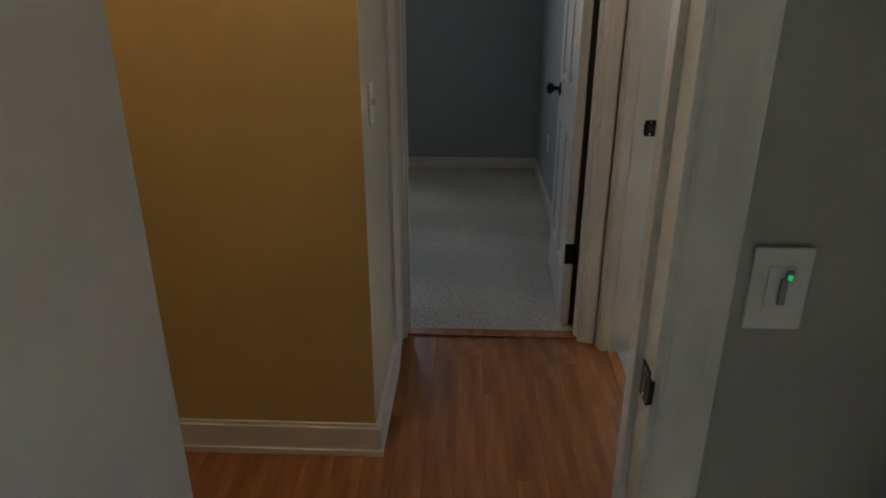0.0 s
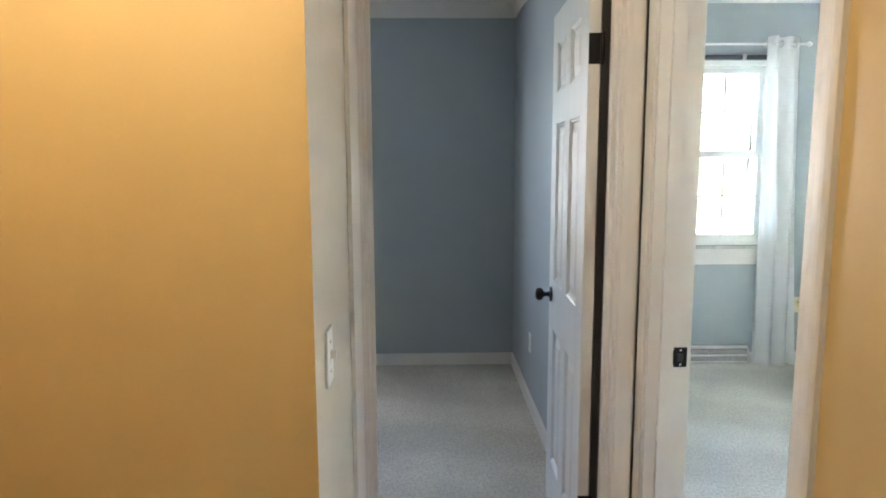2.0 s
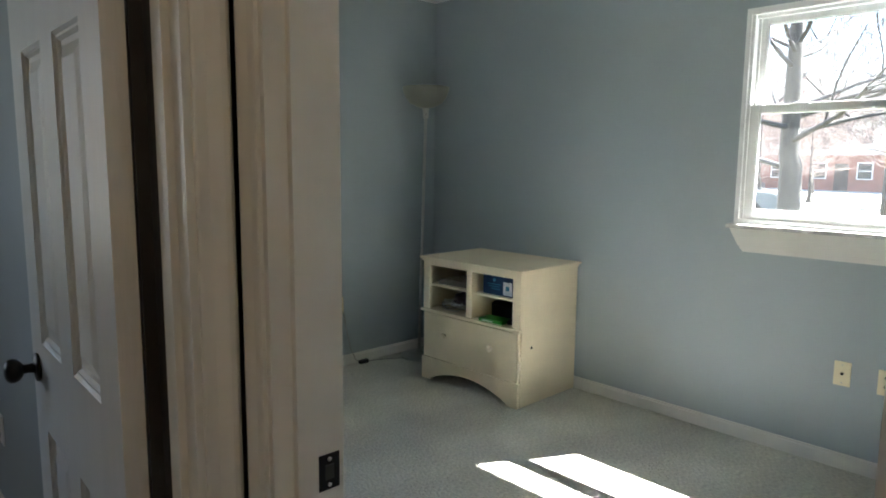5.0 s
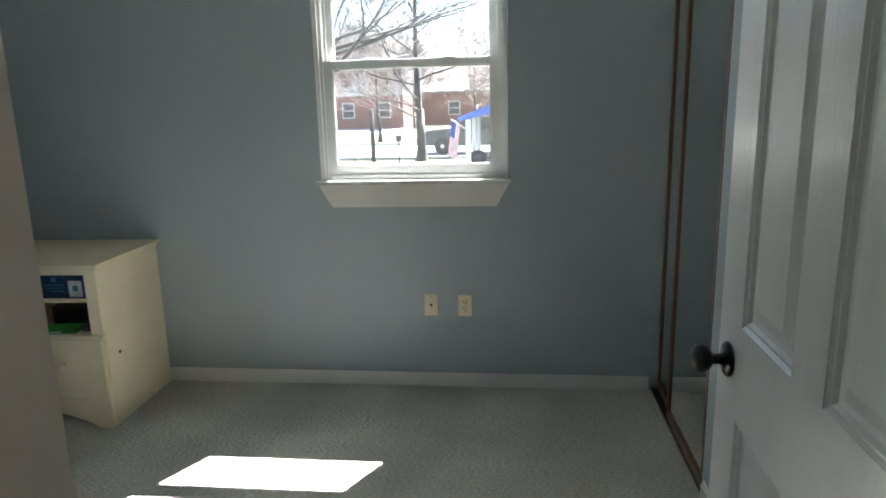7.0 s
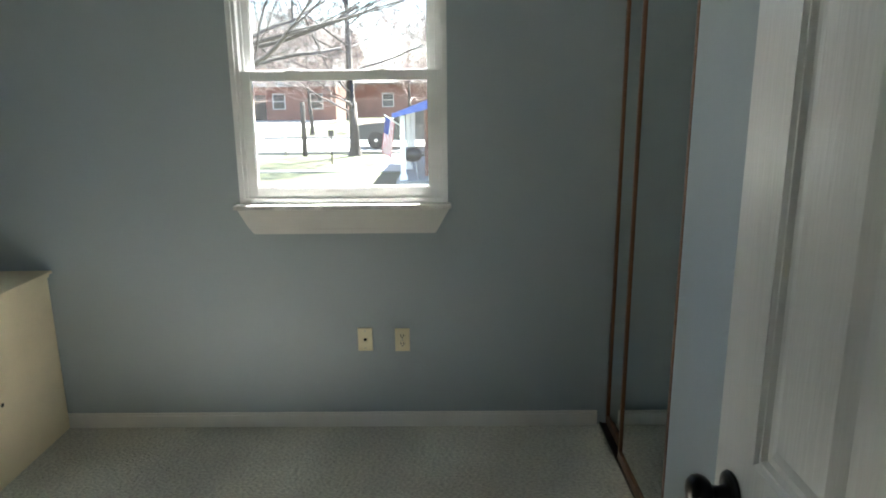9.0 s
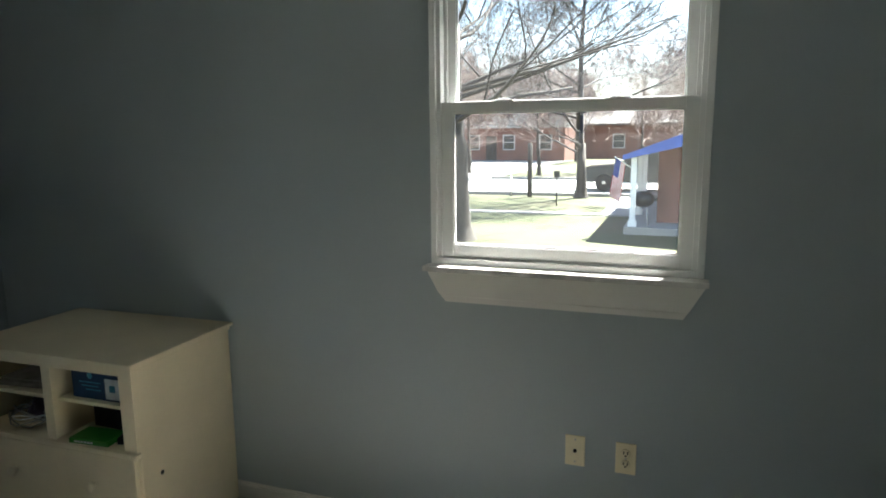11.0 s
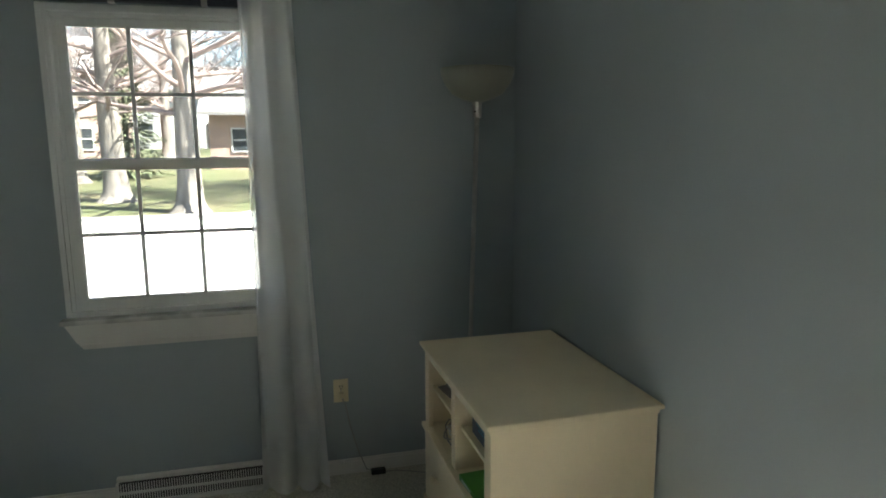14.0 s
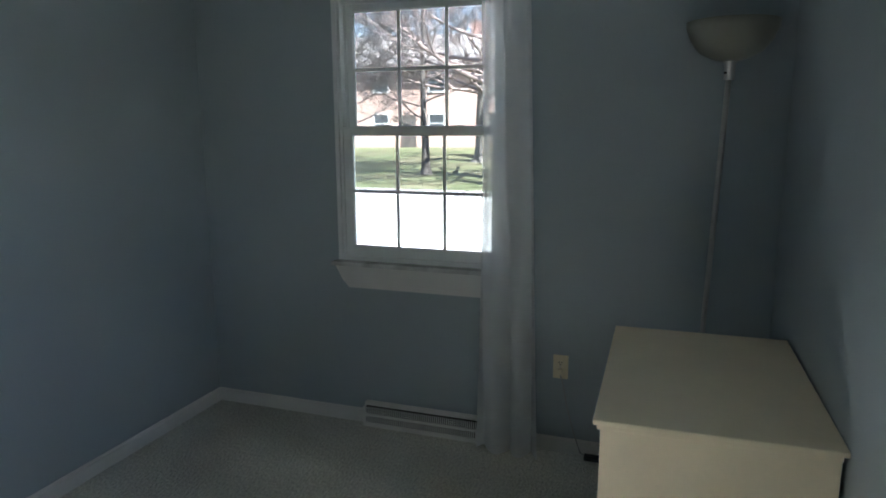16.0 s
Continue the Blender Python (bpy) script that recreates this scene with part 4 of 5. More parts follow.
# ---- hall planks ----
plank_meshes = []
for k in range(5):
    w, L = 0.095, (0.6, 0.8, 1.0, 0.7, 0.9)[k]
    bm = boxes((0.0002, w - 0.0002, 0.0002, L - 0.0002, -0.008, 0.0))
    top = [e for e in bm.edges if all(v.co.z > -0.001 for v in e.verts)]
    bmesh.ops.bevel(bm, geom=top, offset=0.0005, segments=1, affect="EDGES")
    plank_meshes.append((finish("plank", bm, WOODFLOOR), L))
rng = random.Random(4)
y_lo, y_hi = CY0 + 0.062, AY0 + 0.048
x = -4.62
while x < HX + 0.02:
    y = y_lo
    first = True
    while y < y_hi - 0.02:
        me, L = plank_meshes[rng.randrange(5)]
        left = y_hi - y
        if first:
            L0 = L * rng.uniform(0.35, 1.0)
        else:
            L0 = L
        L1 = min(L0, left)
        if left - L1 < 0.15:
            L1 = left
        ob = new("plank", me)
        ob.parent = floor_hall
        ob.matrix_basis = Matrix.Translation((x, y, rng.uniform(0.0, 0.0004))) @ Matrix.Diagonal((min(1.0, (HX + 0.038 - x) / 0.095), L1 / L, 1, 1))
        y += L1
        first = False
    x += 0.095
structure("floor_hall_far", boxes((WEST, -4.62, y_lo, y_hi, -0.0078, -0.0005)), WOODFLOOR, "honey oak floor further down the hall", "floor")
structure("trim", boxes((-3.700, -2.986, AY0 + 0.02, AY0 + 0.075, 0.0005, 0.007)), WOODFLOOR, "wooden threshold strip at the bedroom carpet", "threshold")
structure("trim", boxes((HX + 0.02, HX + 0.06, -3.568, -2.826, 0.0012, 0.007)), WOODFLOOR, "wooden threshold strip at the office carpet", "threshold")

# yellow maker's tag on the east sash
part("sash_tag", boxes((0.026, 0.0268, -2.3265, -2.3205, 1.50, 1.575)), material("yellow_tag", (0.75, 0.60, 0.05), 0.5, vary=0.05, bump=0), win_e, "small yellow sticker on the sash")

# ---- outdoors ----
GRASS = material("spring_lawn", (0.044, 0.052, 0.015), 0.9, vary=0.25, scale=0.35, fine=0.30, fine_scale=18, bump=0.6, second=(0.070, 0.060, 0.028))
CONCRETE = material("pale_concrete", (0.30, 0.295, 0.28), 0.85, vary=0.08, scale=0.4, fine=0.08, fine_scale=30, bump=0.3)
BARK = material("grey_brown_bark", (0.065, 0.054, 0.046), 0.9, vary=0.3, scale=5, fine=0.25, fine_scale=40, bump=0.8, stretch=(1, 1, 0.3))
TWIGS = material("twig_bark", (0.055, 0.046, 0.042), 0.85, vary=0.15, scale=3, fine=0.1, bump=0.0)
BRICK = material("red_brick", (0.22, 0.105, 0.08), 0.85, vary=0.15, scale=1.5, fine=0.2, fine_scale=14, bump=0.3)
# brick with window haze and glare put into its colour, for the northern houses
PALE_BRICK = material("haze_paled_brick", (0.34, 0.235, 0.195), 0.85, vary=0.12, scale=1.5, fine=0.2, fine_scale=14, bump=0.3)
PALE_BARK = material("pale_grey_bark", (0.17, 0.15, 0.13), 0.9, vary=0.3, scale=5, fine=0.25, fine_scale=40, bump=0.8, stretch=(1, 1, 0.3))
SIDING = material("white_siding", (0.5, 0.5, 0.49), 0.6, vary=0.05, scale=1, fine=0.03, bump=0.1)
ROOFING = material("grey_shingles", (0.18, 0.17, 0.165), 0.9, vary=0.15, scale=2, fine=0.2, fine_scale=12, bump=0.4)
AWNING = material("blue_awning", (0.04, 0.10, 0.42), 0.5, vary=0.08, scale=2, fine=0.04, bump=0.05)
CAR_PAINT = material("dark_car_paint", (0.03, 0.035, 0.045), 0.2, vary=0.05, scale=2, fine=0.02, bump=0.0, coat=0.6)
TRUCK_PAINT = material("slate_truck_paint", (0.05, 0.065, 0.085), 0.3, vary=0.05, scale=2, fine=0.02, bump=0.0, coat=0.5)
RUBBER = material("tyre_rubber", (0.02, 0.02, 0.02), 0.8, vary=0.1, bump=0.1)
DARK_GLASS = material("dark_glass", (0.03, 0.035, 0.04), 0.08, vary=0.0, bump=0.0)
NEEDLES = material("evergreen_needles", (0.09, 0.11, 0.055), 0.9, vary=0.3, scale=3, fine=0.2, bump=0.2)
FLAG_RED = material("flag_red", (0.45, 0.03, 0.04), 0.8, vary=0.08, bump=0.05)
FLAG_WHITE = material("flag_white", (0.75, 0.74, 0.72), 0.8, vary=0.05, bump=0.05)
FLAG_BLUE = material("flag_blue", (0.03, 0.05, 0.22), 0.8, vary=0.08, bump=0.05)


def ground_z(y):
    return GROUND + max(0.0, min(1.6, (y - 17.5) * 0.035))


bm = bmesh.new()
rows_y = (-400, -40, 0, 17.5, 25, 40, 64, 400)
prev = None
for y in rows_y:
    line = [bm.verts.new((x, y, ground_z(y))) for x in (-400, -40, 0, 40, 400)]
    if prev:
        for k in range(4):
            bm.faces.new((prev[k], prev[k + 1], line[k + 1], line[k]))
    prev = line
structure("ground", bm, GRASS, "pale spring lawn with dry patches around the houses", "lawn")
structure("road", boxes((-300, 300, 6.0, 16.6, GROUND - 0.3, GROUND + 0.012)), CONCRETE, "sun-bleached concrete street north of the house", "road")
structure("road", boxes((21.6, 30.0, -300, 5.98, GROUND - 0.3, GROUND + 0.012), (21.6, 30.0, 16.62, 17.4, GROUND - 0.3, GROUND + 0.012)), CONCRETE, "sun-bleached concrete street east of the house", "road")
structure("pavement", boxes((21.4, 21.59, -300, 5.9, GROUND - 0.2, GROUND + 0.12), (30.01, 30.2, -300, 5.9, GROUND - 0.2, GROUND + 0.12), (-300, 300, 16.61, 16.8, GROUND - 0.2, GROUND + 0.12), bevel=0.02), CONCRETE, "concrete kerb along the streets", "kerb")
structure("pavement", boxes((15.8, 16.25, -120, 5.0, GROUND - 0.1, GROUND + 0.03), (16.251, 21.3, -1.9, -1.05, GROUND - 0.1, GROUND + 0.025)), CONCRETE, "pale concrete footpath across the lawn", "footpath")
structure("pavement", boxes((-2.0, 3.6, 16.82, 33.0, GROUND - 0.3, GROUND + 0.02)), CONCRETE, "concrete driveway across the street", "driveway")


def tree(name, x, y, height, radius, seed, label, depth=6, spread=1.0, first=0.30, limbs=15, twigs=TWIGS, thin=0.006, bark=None):
    """A bare winter tree: a flared, tapered trunk and forking limbs down to twigs."""
    r = random.Random(seed)
    root = thing(name, pose(x, y, ground_z(y) - 0.03), label, "tree")
    tv, tf, bv, bf = [], [], [], []

    def limb(vs, fs, pts, rad, sides):
        base = len(vs)
        for i, p in enumerate(pts):
            d = (pts[min(i + 1, len(pts) - 1)] - pts[max(i - 1, 0)]).normalized()
            u = d.cross(Vector((0.31, 0.2, 1))) if abs(d.z) < 0.95 else d.cross(Vector((1, 0, 0)))
            u.normalize()
            w = d.cross(u)
            for k in range(sides):
                a = 2 * math.pi * k / sides
                q = p + rad[i] * (math.cos(a) * u + math.sin(a) * w)
                vs.append(q[:])
        for i in range(len(pts) - 1):
            for k in range(sides):
                a0, a1 = base + i * sides + k, base + i * sides + (k + 1) % sides
                fs.append((a0, a1, a1 + sides, a0 + sides))

    def grow(p, d, length, rad, level):
        n = 5 if level < 3 else 3
        pts, rads = [p], [rad]
        for i in range(n):
            bend = Vector((r.uniform(-1, 1), r.uniform(-1, 1), r.uniform(-0.5, 0.9))) * (0.16 + 0.03 * level)
            d = (d + bend).normalized()
            pts.append(pts[-1] + d * length / n)
            rads.append(max(rad * (1 - 0.45 * (i + 1) / n), thin))
        limb(bv, bf, pts, rads, 7 if level < 2 else 5 if level < 3 else 3)
        if level >= depth:
            return
        for _ in range(3 if level < 3 else (3 if r.random() < 0.6 else 2)):
            k = r.randint(max(1, n - 3), n) if level < 2 else r.randint(1, n)
            side = Vector((r.uniform(-1, 1), r.uniform(-1, 1), r.uniform(-0.25, 0.6)))
            nd = (d * 0.75 + side * 0.85 * spread).normalized()
            grow(pts[k], nd, length * r.uniform(0.55, 0.80), rads[k] * r.uniform(0.50, 0.64), level + 1)

    pts = [Vector((0, 0, 0)), Vector((0, 0, 0.12)), Vector((0.01, 0, 0.35)), Vector((0.02, 0.01, 0.9)), Vector((0.03, 0.03, height * 0.18)), Vector((0.02, 0.08, height * first)), Vector((-0.02, 0.10, height * 0.46)), Vector((0.05, 0.05, height * 0.64))]
    rads = [radius * 2.0, radius * 1.6, radius * 1.25, radius * 1.06, radius, radius * 0.9, radius * 0.55, radius * 0.28]
    limb(tv, tf, pts, rads, 14)
    for i in range(limbs):
        h = r.uniform(first * 0.82, 0.63)
        a = 2.4 * i + r.uniform(-0.4, 0.4)
        k = (h - first) / (0.64 - first)
        base = Vector((0.0, 0.07, height * h))
        up = 0.15 + 0.7 * max(k, 0)
        grow(base, Vector((math.cos(a), math.sin(a), up)).normalized(), height * (0.30 - 0.10 * max(k, 0)), radius * (0.27 - 0.12 * max(k, 0)), 1)
    for nm, vs, fs, mt, lb in (("trunk", tv, tf, bark or BARK, ""), ("crown", bv, bf, twigs, "bare forking branches and twigs")):
        me = bpy.data.meshes.new(nm)
        me.from_pydata(vs, [], fs)
        me.materials.append(mt)
        me.polygons.foreach_set("use_smooth", [True] * len(me.polygons))
        ob = new(nm, me)
        ob.parent = root
        if lb:
            tagged(ob, lb)
    return root


tree("tree", 10.9, 1.28, 11.0, 0.21, 11, "large bare tree with low spreading limbs close to the house", 7, 1.25, 0.20, 26, TWIGS, 0.004)
t2 = tree("tree", 20.9, 0.15, 10.5, 0.15, 5, "bare shade tree beside the footpath", 7, 1.25, 0.17, 20)
PINK_TWIGS = material("reddish_budding_twigs", (0.22, 0.165, 0.15), 0.85, vary=0.15, scale=3, fine=0.1, bump=0.0)
t4 = tree("tree", 33.5, 4.2, 8.0, 0.09, 21, "slender budding tree across the street", 7, 1.2, 0.14, 18, PINK_TWIGS)
t3 = tree("tree", -3.6, 18.2, 13.0, 0.34, 8, "old bare tree with pale bark across the street", 6, 1.0, 0.26, 15, PINK_TWIGS, 0.006, PALE_BARK)
far_trees = [(33, -3.5), (30.5, 9.5), (-10.0, 22.5), (-6.3, 21.5), (-13.0, 20.8), (-9.3, 28.5), (1.2, 21.5), (-17.5, 27), (3.8, 24), (-24, 34), (9, 36), (-8, 46), (20, 44), (32, 15), (34.5, 8.5), (37, -1), (46, 12), (52, 5), (50, -4), (44, 18), (31, 24), (-2, 52), (-14, 50), (56, 10), (38, 11)]
for k, (x, y) in enumerate(far_trees):
    o = copy_thing(t4 if x > 29 else (t2, t3)[k % 2], pose(x, y, ground_z(y) - 0.03, 0, 0, 47 * k) @ Matrix.Diagonal((0.9 + 0.05 * (k % 4),) * 3 + (1,)))
    tagged(o, "bare winter tree among distant houses", "tree", "distant bare trees")

ever = thing("evergreen_tree", pose(-7.6, 30.5, ground_z(30.5)), "dense evergreen tree across the street", "tree")
part("trunk", tube(bmesh.new(), [(0, 0, 0), (0, 0, 2), (0, 0, 6.5)], [0.16, 0.13, 0.03], 10), BARK, ever)
rg = random.Random(3)
vs, fs = [], []
for k in range(5200):
    h = rg.uniform(0.3, 6.8)
    R = 2.1 * (1 - h / 7.0) ** 0.8 * (0.75 + 0.25 * math.sin(h * 7)) * math.sqrt(rg.uniform(0.15, 1))
    a = rg.uniform(0, 2 * math.pi)
    c = Vector((R * math.cos(a), R * math.sin(a), h - 0.15 * R))
    d = Vector((math.cos(a), math.sin(a), rg.uniform(-0.6, 0.1))).normalized() * rg.uniform(0.15, 0.32)
    w = d.cross(Vector((0, 0, 1))).normalized() * 0.06
    b = len(vs)
    vs += [(c - w)[:], (c + w)[:], (c + d + w * 0.3)[:], (c + d - w * 0.3 - Vector((0, 0, 0.03)))[:]]
    fs.append((b, b + 1, b + 2, b + 3))
me = bpy.data.meshes.new("crown")
me.from_pydata(vs, [], fs)
me.materials.append(NEEDLES)
ob = new("crown", me)
ob.parent = ever


def house(x, y, w, d, h, wall_mat, label, face, storeys=1, garage=False, z=None, upper=None):
    """A gabled house, its front of width w looking along -y before it is turned by face degrees."""
    root = thing("house", pose(x, y, ground_z(y) if z is None else z, 0, 0, face), label, "house")
    part("wall", boxes((-w / 2, w / 2, 0, d, -0.3, h)), wall_mat, root)
    if upper:
        part("upper_wall", boxes((-w / 2 - 0.02, w / 2 + 0.02, -0.25, d, h * 0.52, h + 0.01)), upper, root, "pale siding on the upper storey")
    bm = bmesh.new()
    prism(bm, [(-0.6, h - 0.05), (d / 2, h + d * 0.26), (d + 0.6, h - 0.05), (d + 0.6, h + 0.12), (d / 2, h + d * 0.26 + 0.18), (-0.6, h + 0.12)], -w / 2 - 0.5, w / 2 + 0.5, "x")
    roof = part("roof", bm, ROOFING, root)
    part("chimney", boxes((w * 0.22, w * 0.22 + 0.7, d / 2 - 0.3, d / 2 + 0.4, h, h + d * 0.26 + 0.9)), BRICK, roof)
    front = -0.25 if upper else 0.0
    n = max(2, int(w / 3.2))
    for s in range(storeys):
        for k in range(n):
            u = -w / 2 + w * (k + 0.5) / n
            if garage and k >= n - 2 and s == 0:
                continue
            z0 = 0.9 + s * 2.6
            f = front if s or not upper else 0.0
            win = part("window", boxes((u - 0.55, u - 0.47, f - 0.06, f - 0.005, z0, z0 + 1.3), (u + 0.47, u + 0.55, f - 0.06, f - 0.005, z0, z0 + 1.3), (u - 0.47, u + 0.47, f - 0.06, f - 0.005, z0, z0 + 0.08), (u - 0.47, u + 0.47, f - 0.06, f - 0.005, z0 + 1.22, z0 + 1.3), (u - 0.47, u + 0.47, f - 0.05, f - 0.005, z0 + 0.62, z0 + 0.68)), SIDING, root)
            part("pane", boxes((u - 0.47, u + 0.47, f - 0.03, f - 0.004, z0 + 0.08, z0 + 1.22)), DARK_GLASS, win)
    if garage:
        u = w / 2 - 2.4
        gd = part("garage_door", boxes((u - 1.9, u + 1.9, -0.04, -0.003, 0, 2.2)), SIDING, root, "white panelled garage door")
        for q in range(1, 4):
            part("panel_groove", boxes((u - 1.88, u + 1.88, -0.046, -0.0401, 0.55 * q - 0.015, 0.55 * q + 0.015)), ROOFING, gd)
    else:
        dr = part("front_door", boxes((-0.5, 0.5, -0.05, -0.003, 0, 2.1)), BARK, root, "dark wooden front door")
    return root


house(2.2, 34.5, 13, 9, 2.9, PALE_BRICK, "low brick house with a white garage door across the street", 0, 1, True)
house(-17.0, 38.0, 15, 9, 5.2, PALE_BRICK, "two-storey brick house behind bare trees", 6, 2, False)
house(-6.0, 58.0, 14, 9, 4.8, SIDING, "white two-storey house far behind the trees", 0, 2, False)
house(54.0, 12.6, 13, 9, 5.3, BRICK, "two-storey house with white siding over brick", -96, 2, False, upper=SIDING)
house(60.0, 0.5, 15, 9, 3.0, BRICK, "low brick ranch house along the far side of the street", -90, 1, True)
house(43.0, 31.0, 14, 9, 3.0, BRICK, "low brick house at the street corner", -100, 1, True)

# neighbour's house with a blue-roofed porch
nb = thing("neighbour_house", pose(0.65, -0.40, GROUND), "brick neighbour house with a blue porch roof on white posts", "house")
part("wall", boxes((12.9, 22.0, -13.0, -2.2, -0.3, 1.85)), BRICK, nb)
part("porch_floor", boxes((11.9, 18.0, -2.199, -1.55, -0.2, 0.16), (11.9, 12.899, -6.0, -2.2, -0.2, 0.16), bevel=0.01), CONCRETE, nb)
bm = bmesh.new()
q = [bm.verts.new(p) for p in ((11.75, -1.50, 1.72), (18.2, -1.50, 1.72), (18.2, -4.6, 2.86), (11.75, -4.6, 2.86), (11.75, -1.50, 1.62), (18.2, -1.50, 1.62), (18.2, -4.6, 2.35), (11.75, -4.6, 2.35))]
for f in ((0, 1, 2, 3), (7, 6, 5, 4), (0, 4, 5, 1), (1, 5, 6, 2), (2, 6, 7, 3), (3, 7, 4, 0)):
    bm.faces.new([q[i] for i in f])
part("porch_roof", bm, AWNING, nb, "blue metal porch roof")
part("upper_wall", boxes((11.9, 21.5, -13.0, -4.62, 1.84, 5.1)), SIDING, nb, "white upper storey")
part("blue_shutter", boxes((11.86, 11.898, -5.6, -5.05, 3.3, 4.6)), AWNING, nb, "blue window shutter")
for x, y in ((12.1, -1.72), (14.4, -1.72), (16.8, -1.72), (12.1, -4.6)):
    part("porch_post", boxes((x - 0.06, x + 0.06, y - 0.06, y + 0.06, 0.161, 1.66 if y > -3 else 2.3), (x - 0.09, x + 0.09, y - 0.09, y + 0.09, 0.161, 0.28), bevel=0.006), VINYL, nb, "white porch post")

grill = thing("kettle_grill", pose(12.95, -2.33, GROUND + 0.16) @ Matrix.Diagonal((0.8, 0.8, 0.8, 1)), "black kettle barbecue grill beside the porch", "grill")
part("bowl", lathe(bmesh.new(), [(0.0, 0.50), (0.15, 0.53), (0.26, 0.62), (0.29, 0.72), (0.27, 0.84), (0.16, 0.93), (0.03, 0.95), (0.0, 0.95)]), BLACK_PLASTIC, grill)
for a in (90, 210, 330):
    c, s = math.cos(radians(a)), math.sin(radians(a))
    part("leg", tube(bmesh.new(), [(0.32 * c, 0.32 * s, 0), (0.15 * c, 0.15 * s, 0.58)], [0.013, 0.013], 8), CHROME, grill)

# flag on a slanted staff at the porch
flag = thing("flag", pose(12.64, -2.06, GROUND + 1.45), "striped flag hanging from a slanted staff on the porch post", "flag")
part("staff", tube(bmesh.new(), [(0.0, 0.0, 0.0), (-0.10, 0.34, 0.24)], [0.014, 0.012], 8), VINYL, flag)


def flag_strip(u0, u1, v0, v1):
    bm = bmesh.new()
    nu, nv = 6, 2
    g = []
    for i in range(nu + 1):
        u = u0 + (u1 - u0) * i / nu
        row = []
        for j in range(nv + 1):
            v = v0 + (v1 - v0) * j / nv
            p = Vector((-0.10, 0.34, 0.24)) * (0.95 - 0.62 * v) + Vector((0.05 * math.sin(6 * u + 3 * v), 0.10 * u, -0.85 * u))
            row.append(bm.verts.new(p))
        g.append(row)
    for a, b in zip(g, g[1:]):
        for j in range(nv):
            bm.faces.new((a[j], a[j + 1], b[j + 1], b[j]))
    return bm


for k in range(13):
    u0 = 0.45 if k < 7 else 0.0
    part("stripe", flag_strip(u0, 1.0, k / 13, (k + 1) / 13), FLAG_RED if k % 2 == 0 else FLAG_WHITE, flag)
part("canton", flag_strip(0.0, 0.45, 0.0, 7 / 13), FLAG_BLUE, flag, "dark blue field")


def car(name, m, label, paint, pickup=False):
    root = thing(name, m, label, "car")
    L, W = (5.3, 1.85) if pickup else (4.6, 1.75)
    side = [(-L / 2, 0.35), (L / 2, 0.35), (L / 2, 0.78), (L / 2 - 0.15, 0.92), (L / 2 - 1.25, 1.02)]
    side += [(0.55, 1.05), (-L / 2 + 0.1, 1.08), (-L / 2, 0.95)] if pickup else [(-L / 2 + 0.7, 1.04), (-L / 2 + 0.1, 1.0), (-L / 2, 0.8)]
    bm = prism(bmesh.new(), side, -W / 2, W / 2, "y")
    bmesh.ops.bevel(bm, geom=list(bm.edges), offset=0.05, segments=2, affect="EDGES")
    part("body", bm, paint, root)
    roof = [(L / 2 - 1.35, 1.0), (L / 2 - 2.0, 1.46 if not pickup else 1.75), (-0.3 if pickup else -L / 2 + 1.4, 1.48 if not pickup else 1.77), (-0.45 if pickup else -L / 2 + 0.6, 1.02)]
    bm = prism(bmesh.new(), roof, -W / 2 + 0.14, W / 2 - 0.14, "y")
    bmesh.ops.bevel(bm, geom=list(bm.edges), offset=0.06, segments=2, affect="EDGES")
    part("cabin", bm, DARK_GLASS, root, "dark window glass")
    part("roof_panel", boxes((roof[2][0] + 0.1, roof[1][0] - 0.1, -W / 2 + 0.2, W / 2 - 0.2, roof[1][1] - 0.02, roof[1][1] + 0.035), bevel=0.02), paint, root)
    for x in (-L / 2 + 0.85, L / 2 - 0.9):
        for s in (-1, 1):
            wh = part("wheel", lathe(bmesh.new(), [(0.20, -0.10), (0.31, -0.10), (0.335, -0.07), (0.335, 0.07), (0.31, 0.10), (0.20, 0.10)], Matrix.Translation((x, s * (W / 2 - 0.08), 0.335)) @ pose(0, 0, 0, 90, 0, 0), 24), RUBBER, root)
            part("rim", lathe(bmesh.new(), [(0.0, -0.105), (0.205, -0.09), (0.205, 0.09), (0.0, 0.105)], Matrix.Translation((x, s * (W / 2 - 0.08), 0.335)) @ pose(0, 0, 0, 90, 0, 0), 20), CHROME, wh)
    for s in (-1, 1):
        part("headlight", boxes((L / 2 - 0.04, L / 2 + 0.01, s * (W / 2 - 0.35) - 0.15, s * (W / 2 - 0.35) + 0.15, 0.62, 0.74), bevel=0.01), PALE_PRINT, root)
        part("tail_light", boxes((-L / 2 - 0.01, -L / 2 + 0.03, s * (W / 2 - 0.2) - 0.1, s * (W / 2 - 0.2) + 0.1, 0.72, 0.9), bevel=0.01), FLAG_RED, root)
    return root


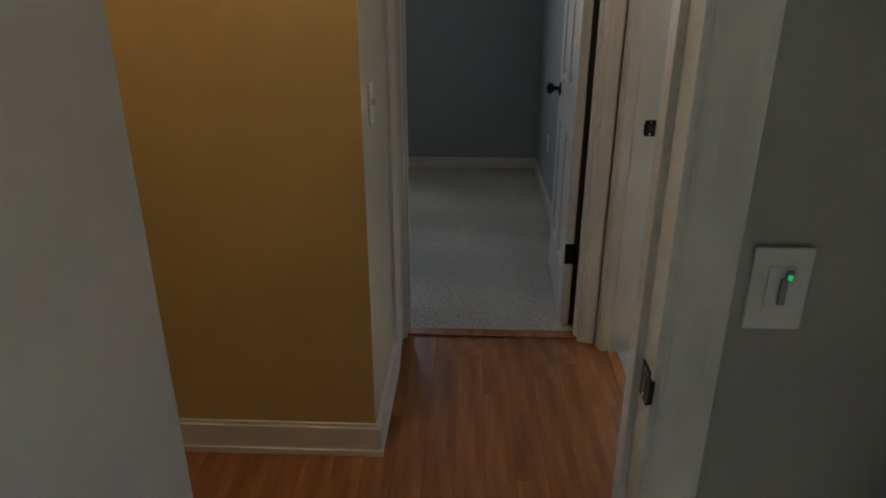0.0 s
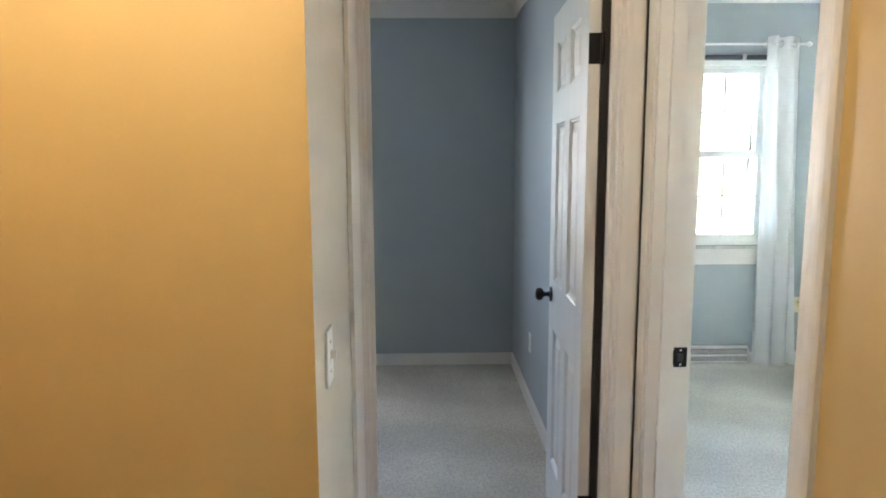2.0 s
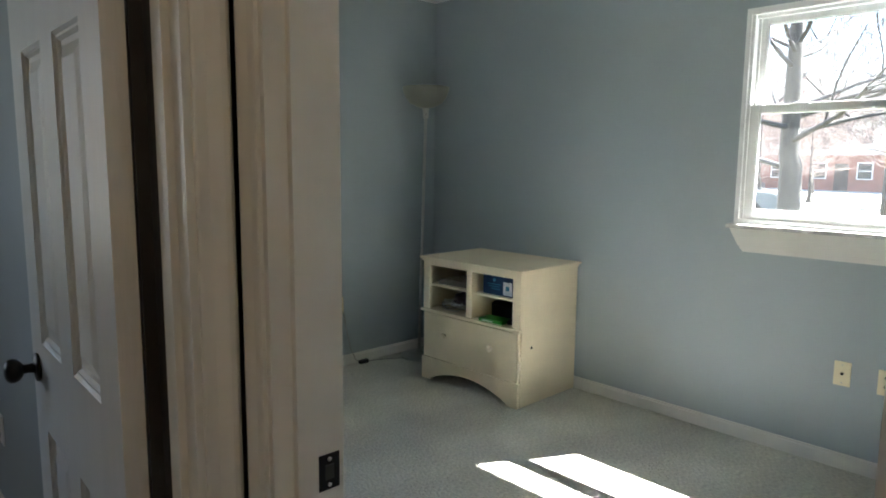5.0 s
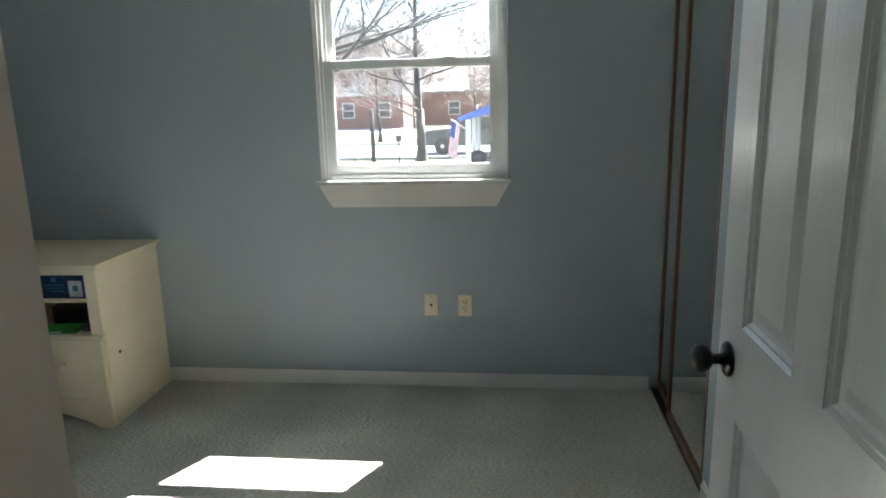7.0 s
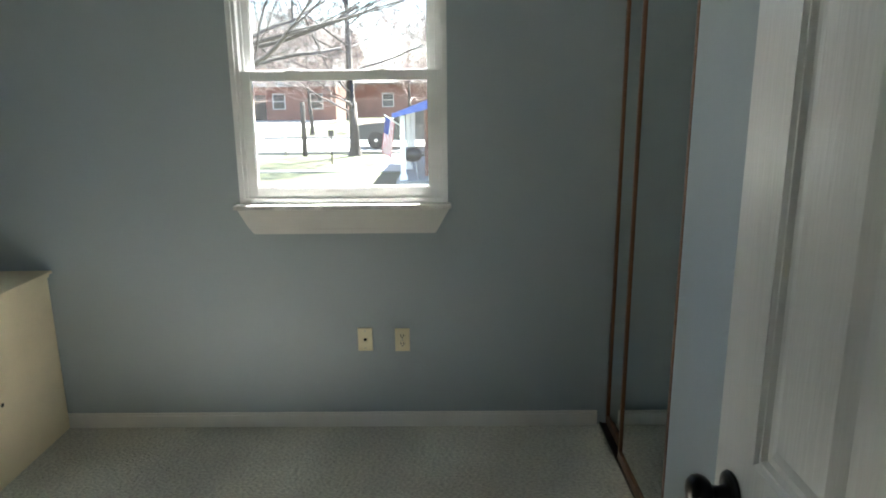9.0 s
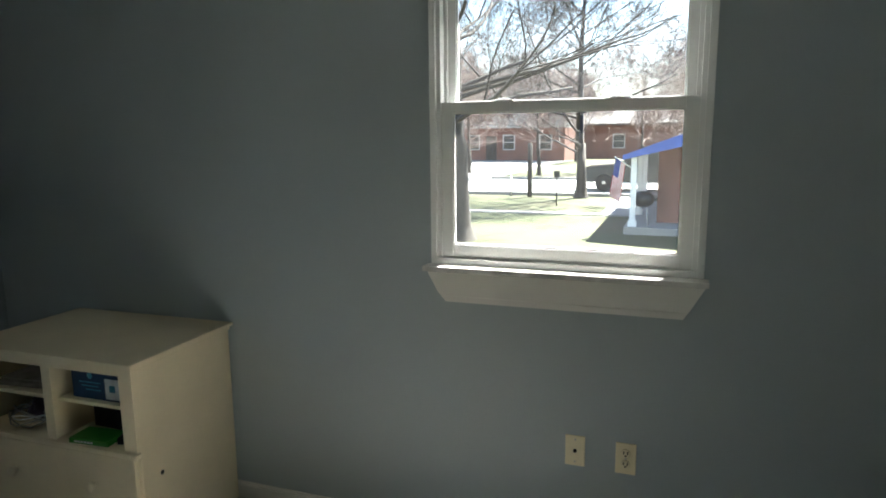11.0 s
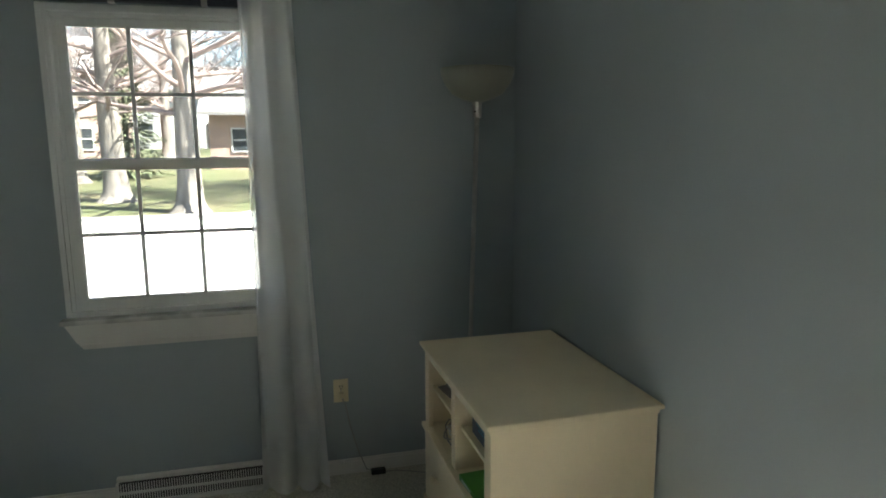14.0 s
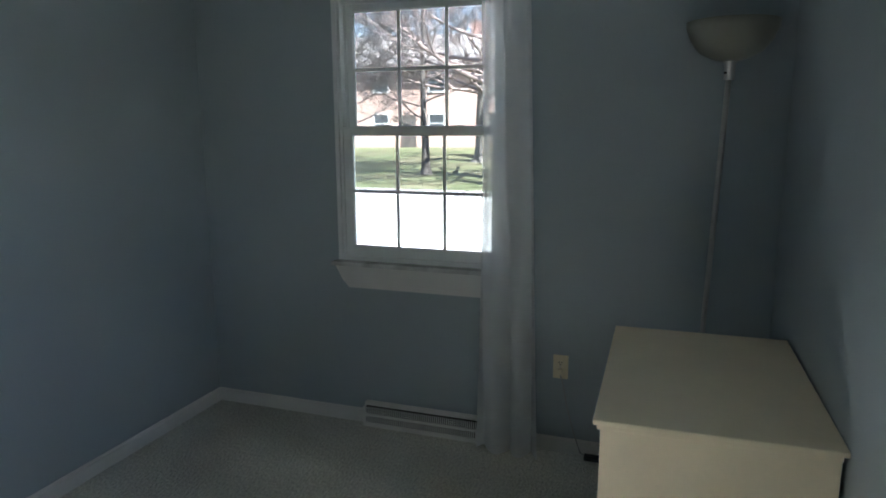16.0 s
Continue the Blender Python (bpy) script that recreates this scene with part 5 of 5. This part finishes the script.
car("car", pose(24.4, -1.75, GROUND + 0.012, 0, 0, 88), "dark sedan parked along the far kerb", CAR_PAINT)
car("pickup_truck", pose(22.2, 8.2, GROUND + 0.012, 0, 0, -78), "slate blue pickup truck parked at the street", TRUCK_PAINT, True)
car("car", pose(35.5, 12.5, GROUND, 0, 0, 10), "dark car standing in a driveway", CAR_PAINT)

post = thing("lamp_post", pose(18.1, 0.5, GROUND) @ Matrix.Diagonal((0.7, 0.7, 0.56, 1)), "black yard post carrying a small lantern box", "lamp post")
part("post", tube(bmesh.new(), [(0, 0, 0), (0, 0, 1.55)], [0.035, 0.03], 10), BLACK, post)
part("lantern", boxes((-0.11, 0.11, -0.11, 0.11, 1.55, 1.86), (-0.14, 0.14, -0.14, 0.14, 1.86, 1.90), bevel=0.01), DARK_GLASS, post)
pole = thing("utility_pole", pose(20.8, 1.93, GROUND), "short weathered wooden post by the street", "post")
part("post", tube(bmesh.new(), [(0, 0, 0), (0, 0, 1.9)], [0.09, 0.085], 12), BARK, pole)
thin = thing("sign_post", pose(20.9, 2.63, GROUND) @ Matrix.Diagonal((1, 1, 0.45, 1)), "thin metal post at the kerb", "post")
part("post", tube(bmesh.new(), [(0, 0, 0), (0, 0, 1.7)], [0.025, 0.025], 8), CHROME, thin)
for k, z in enumerate((5.9, 6.35, 6.8)):
    line = thing("power_line", pose(0, 0, 0), "thin overhead power line along the street", "cable", "overhead lines")
    pts = [(-60 + 10 * i, 17.6 + 0.2 * k, z - 0.0007 * (60 - abs(-60 + 10 * i)) * 10 * 0.6) for i in range(13)]
    part("wire", tube(bmesh.new(), pts, [0.014] * 13, 5), BLACK_PLASTIC, line)
for x in (-60, 60):
    pl = thing("power_pole", pose(x, 17.8, ground_z(17.8)), "tall wooden power pole beside the street", "utility pole", "power poles")
    part("post", tube(bmesh.new(), [(0, 0, 0), (0, 0, 8.6)], [0.16, 0.11], 10), BARK, pl)
    part("crossarm", boxes((-0.08, 0.08, -0.9, 0.9, 7.4, 7.55)), BARK, pl)
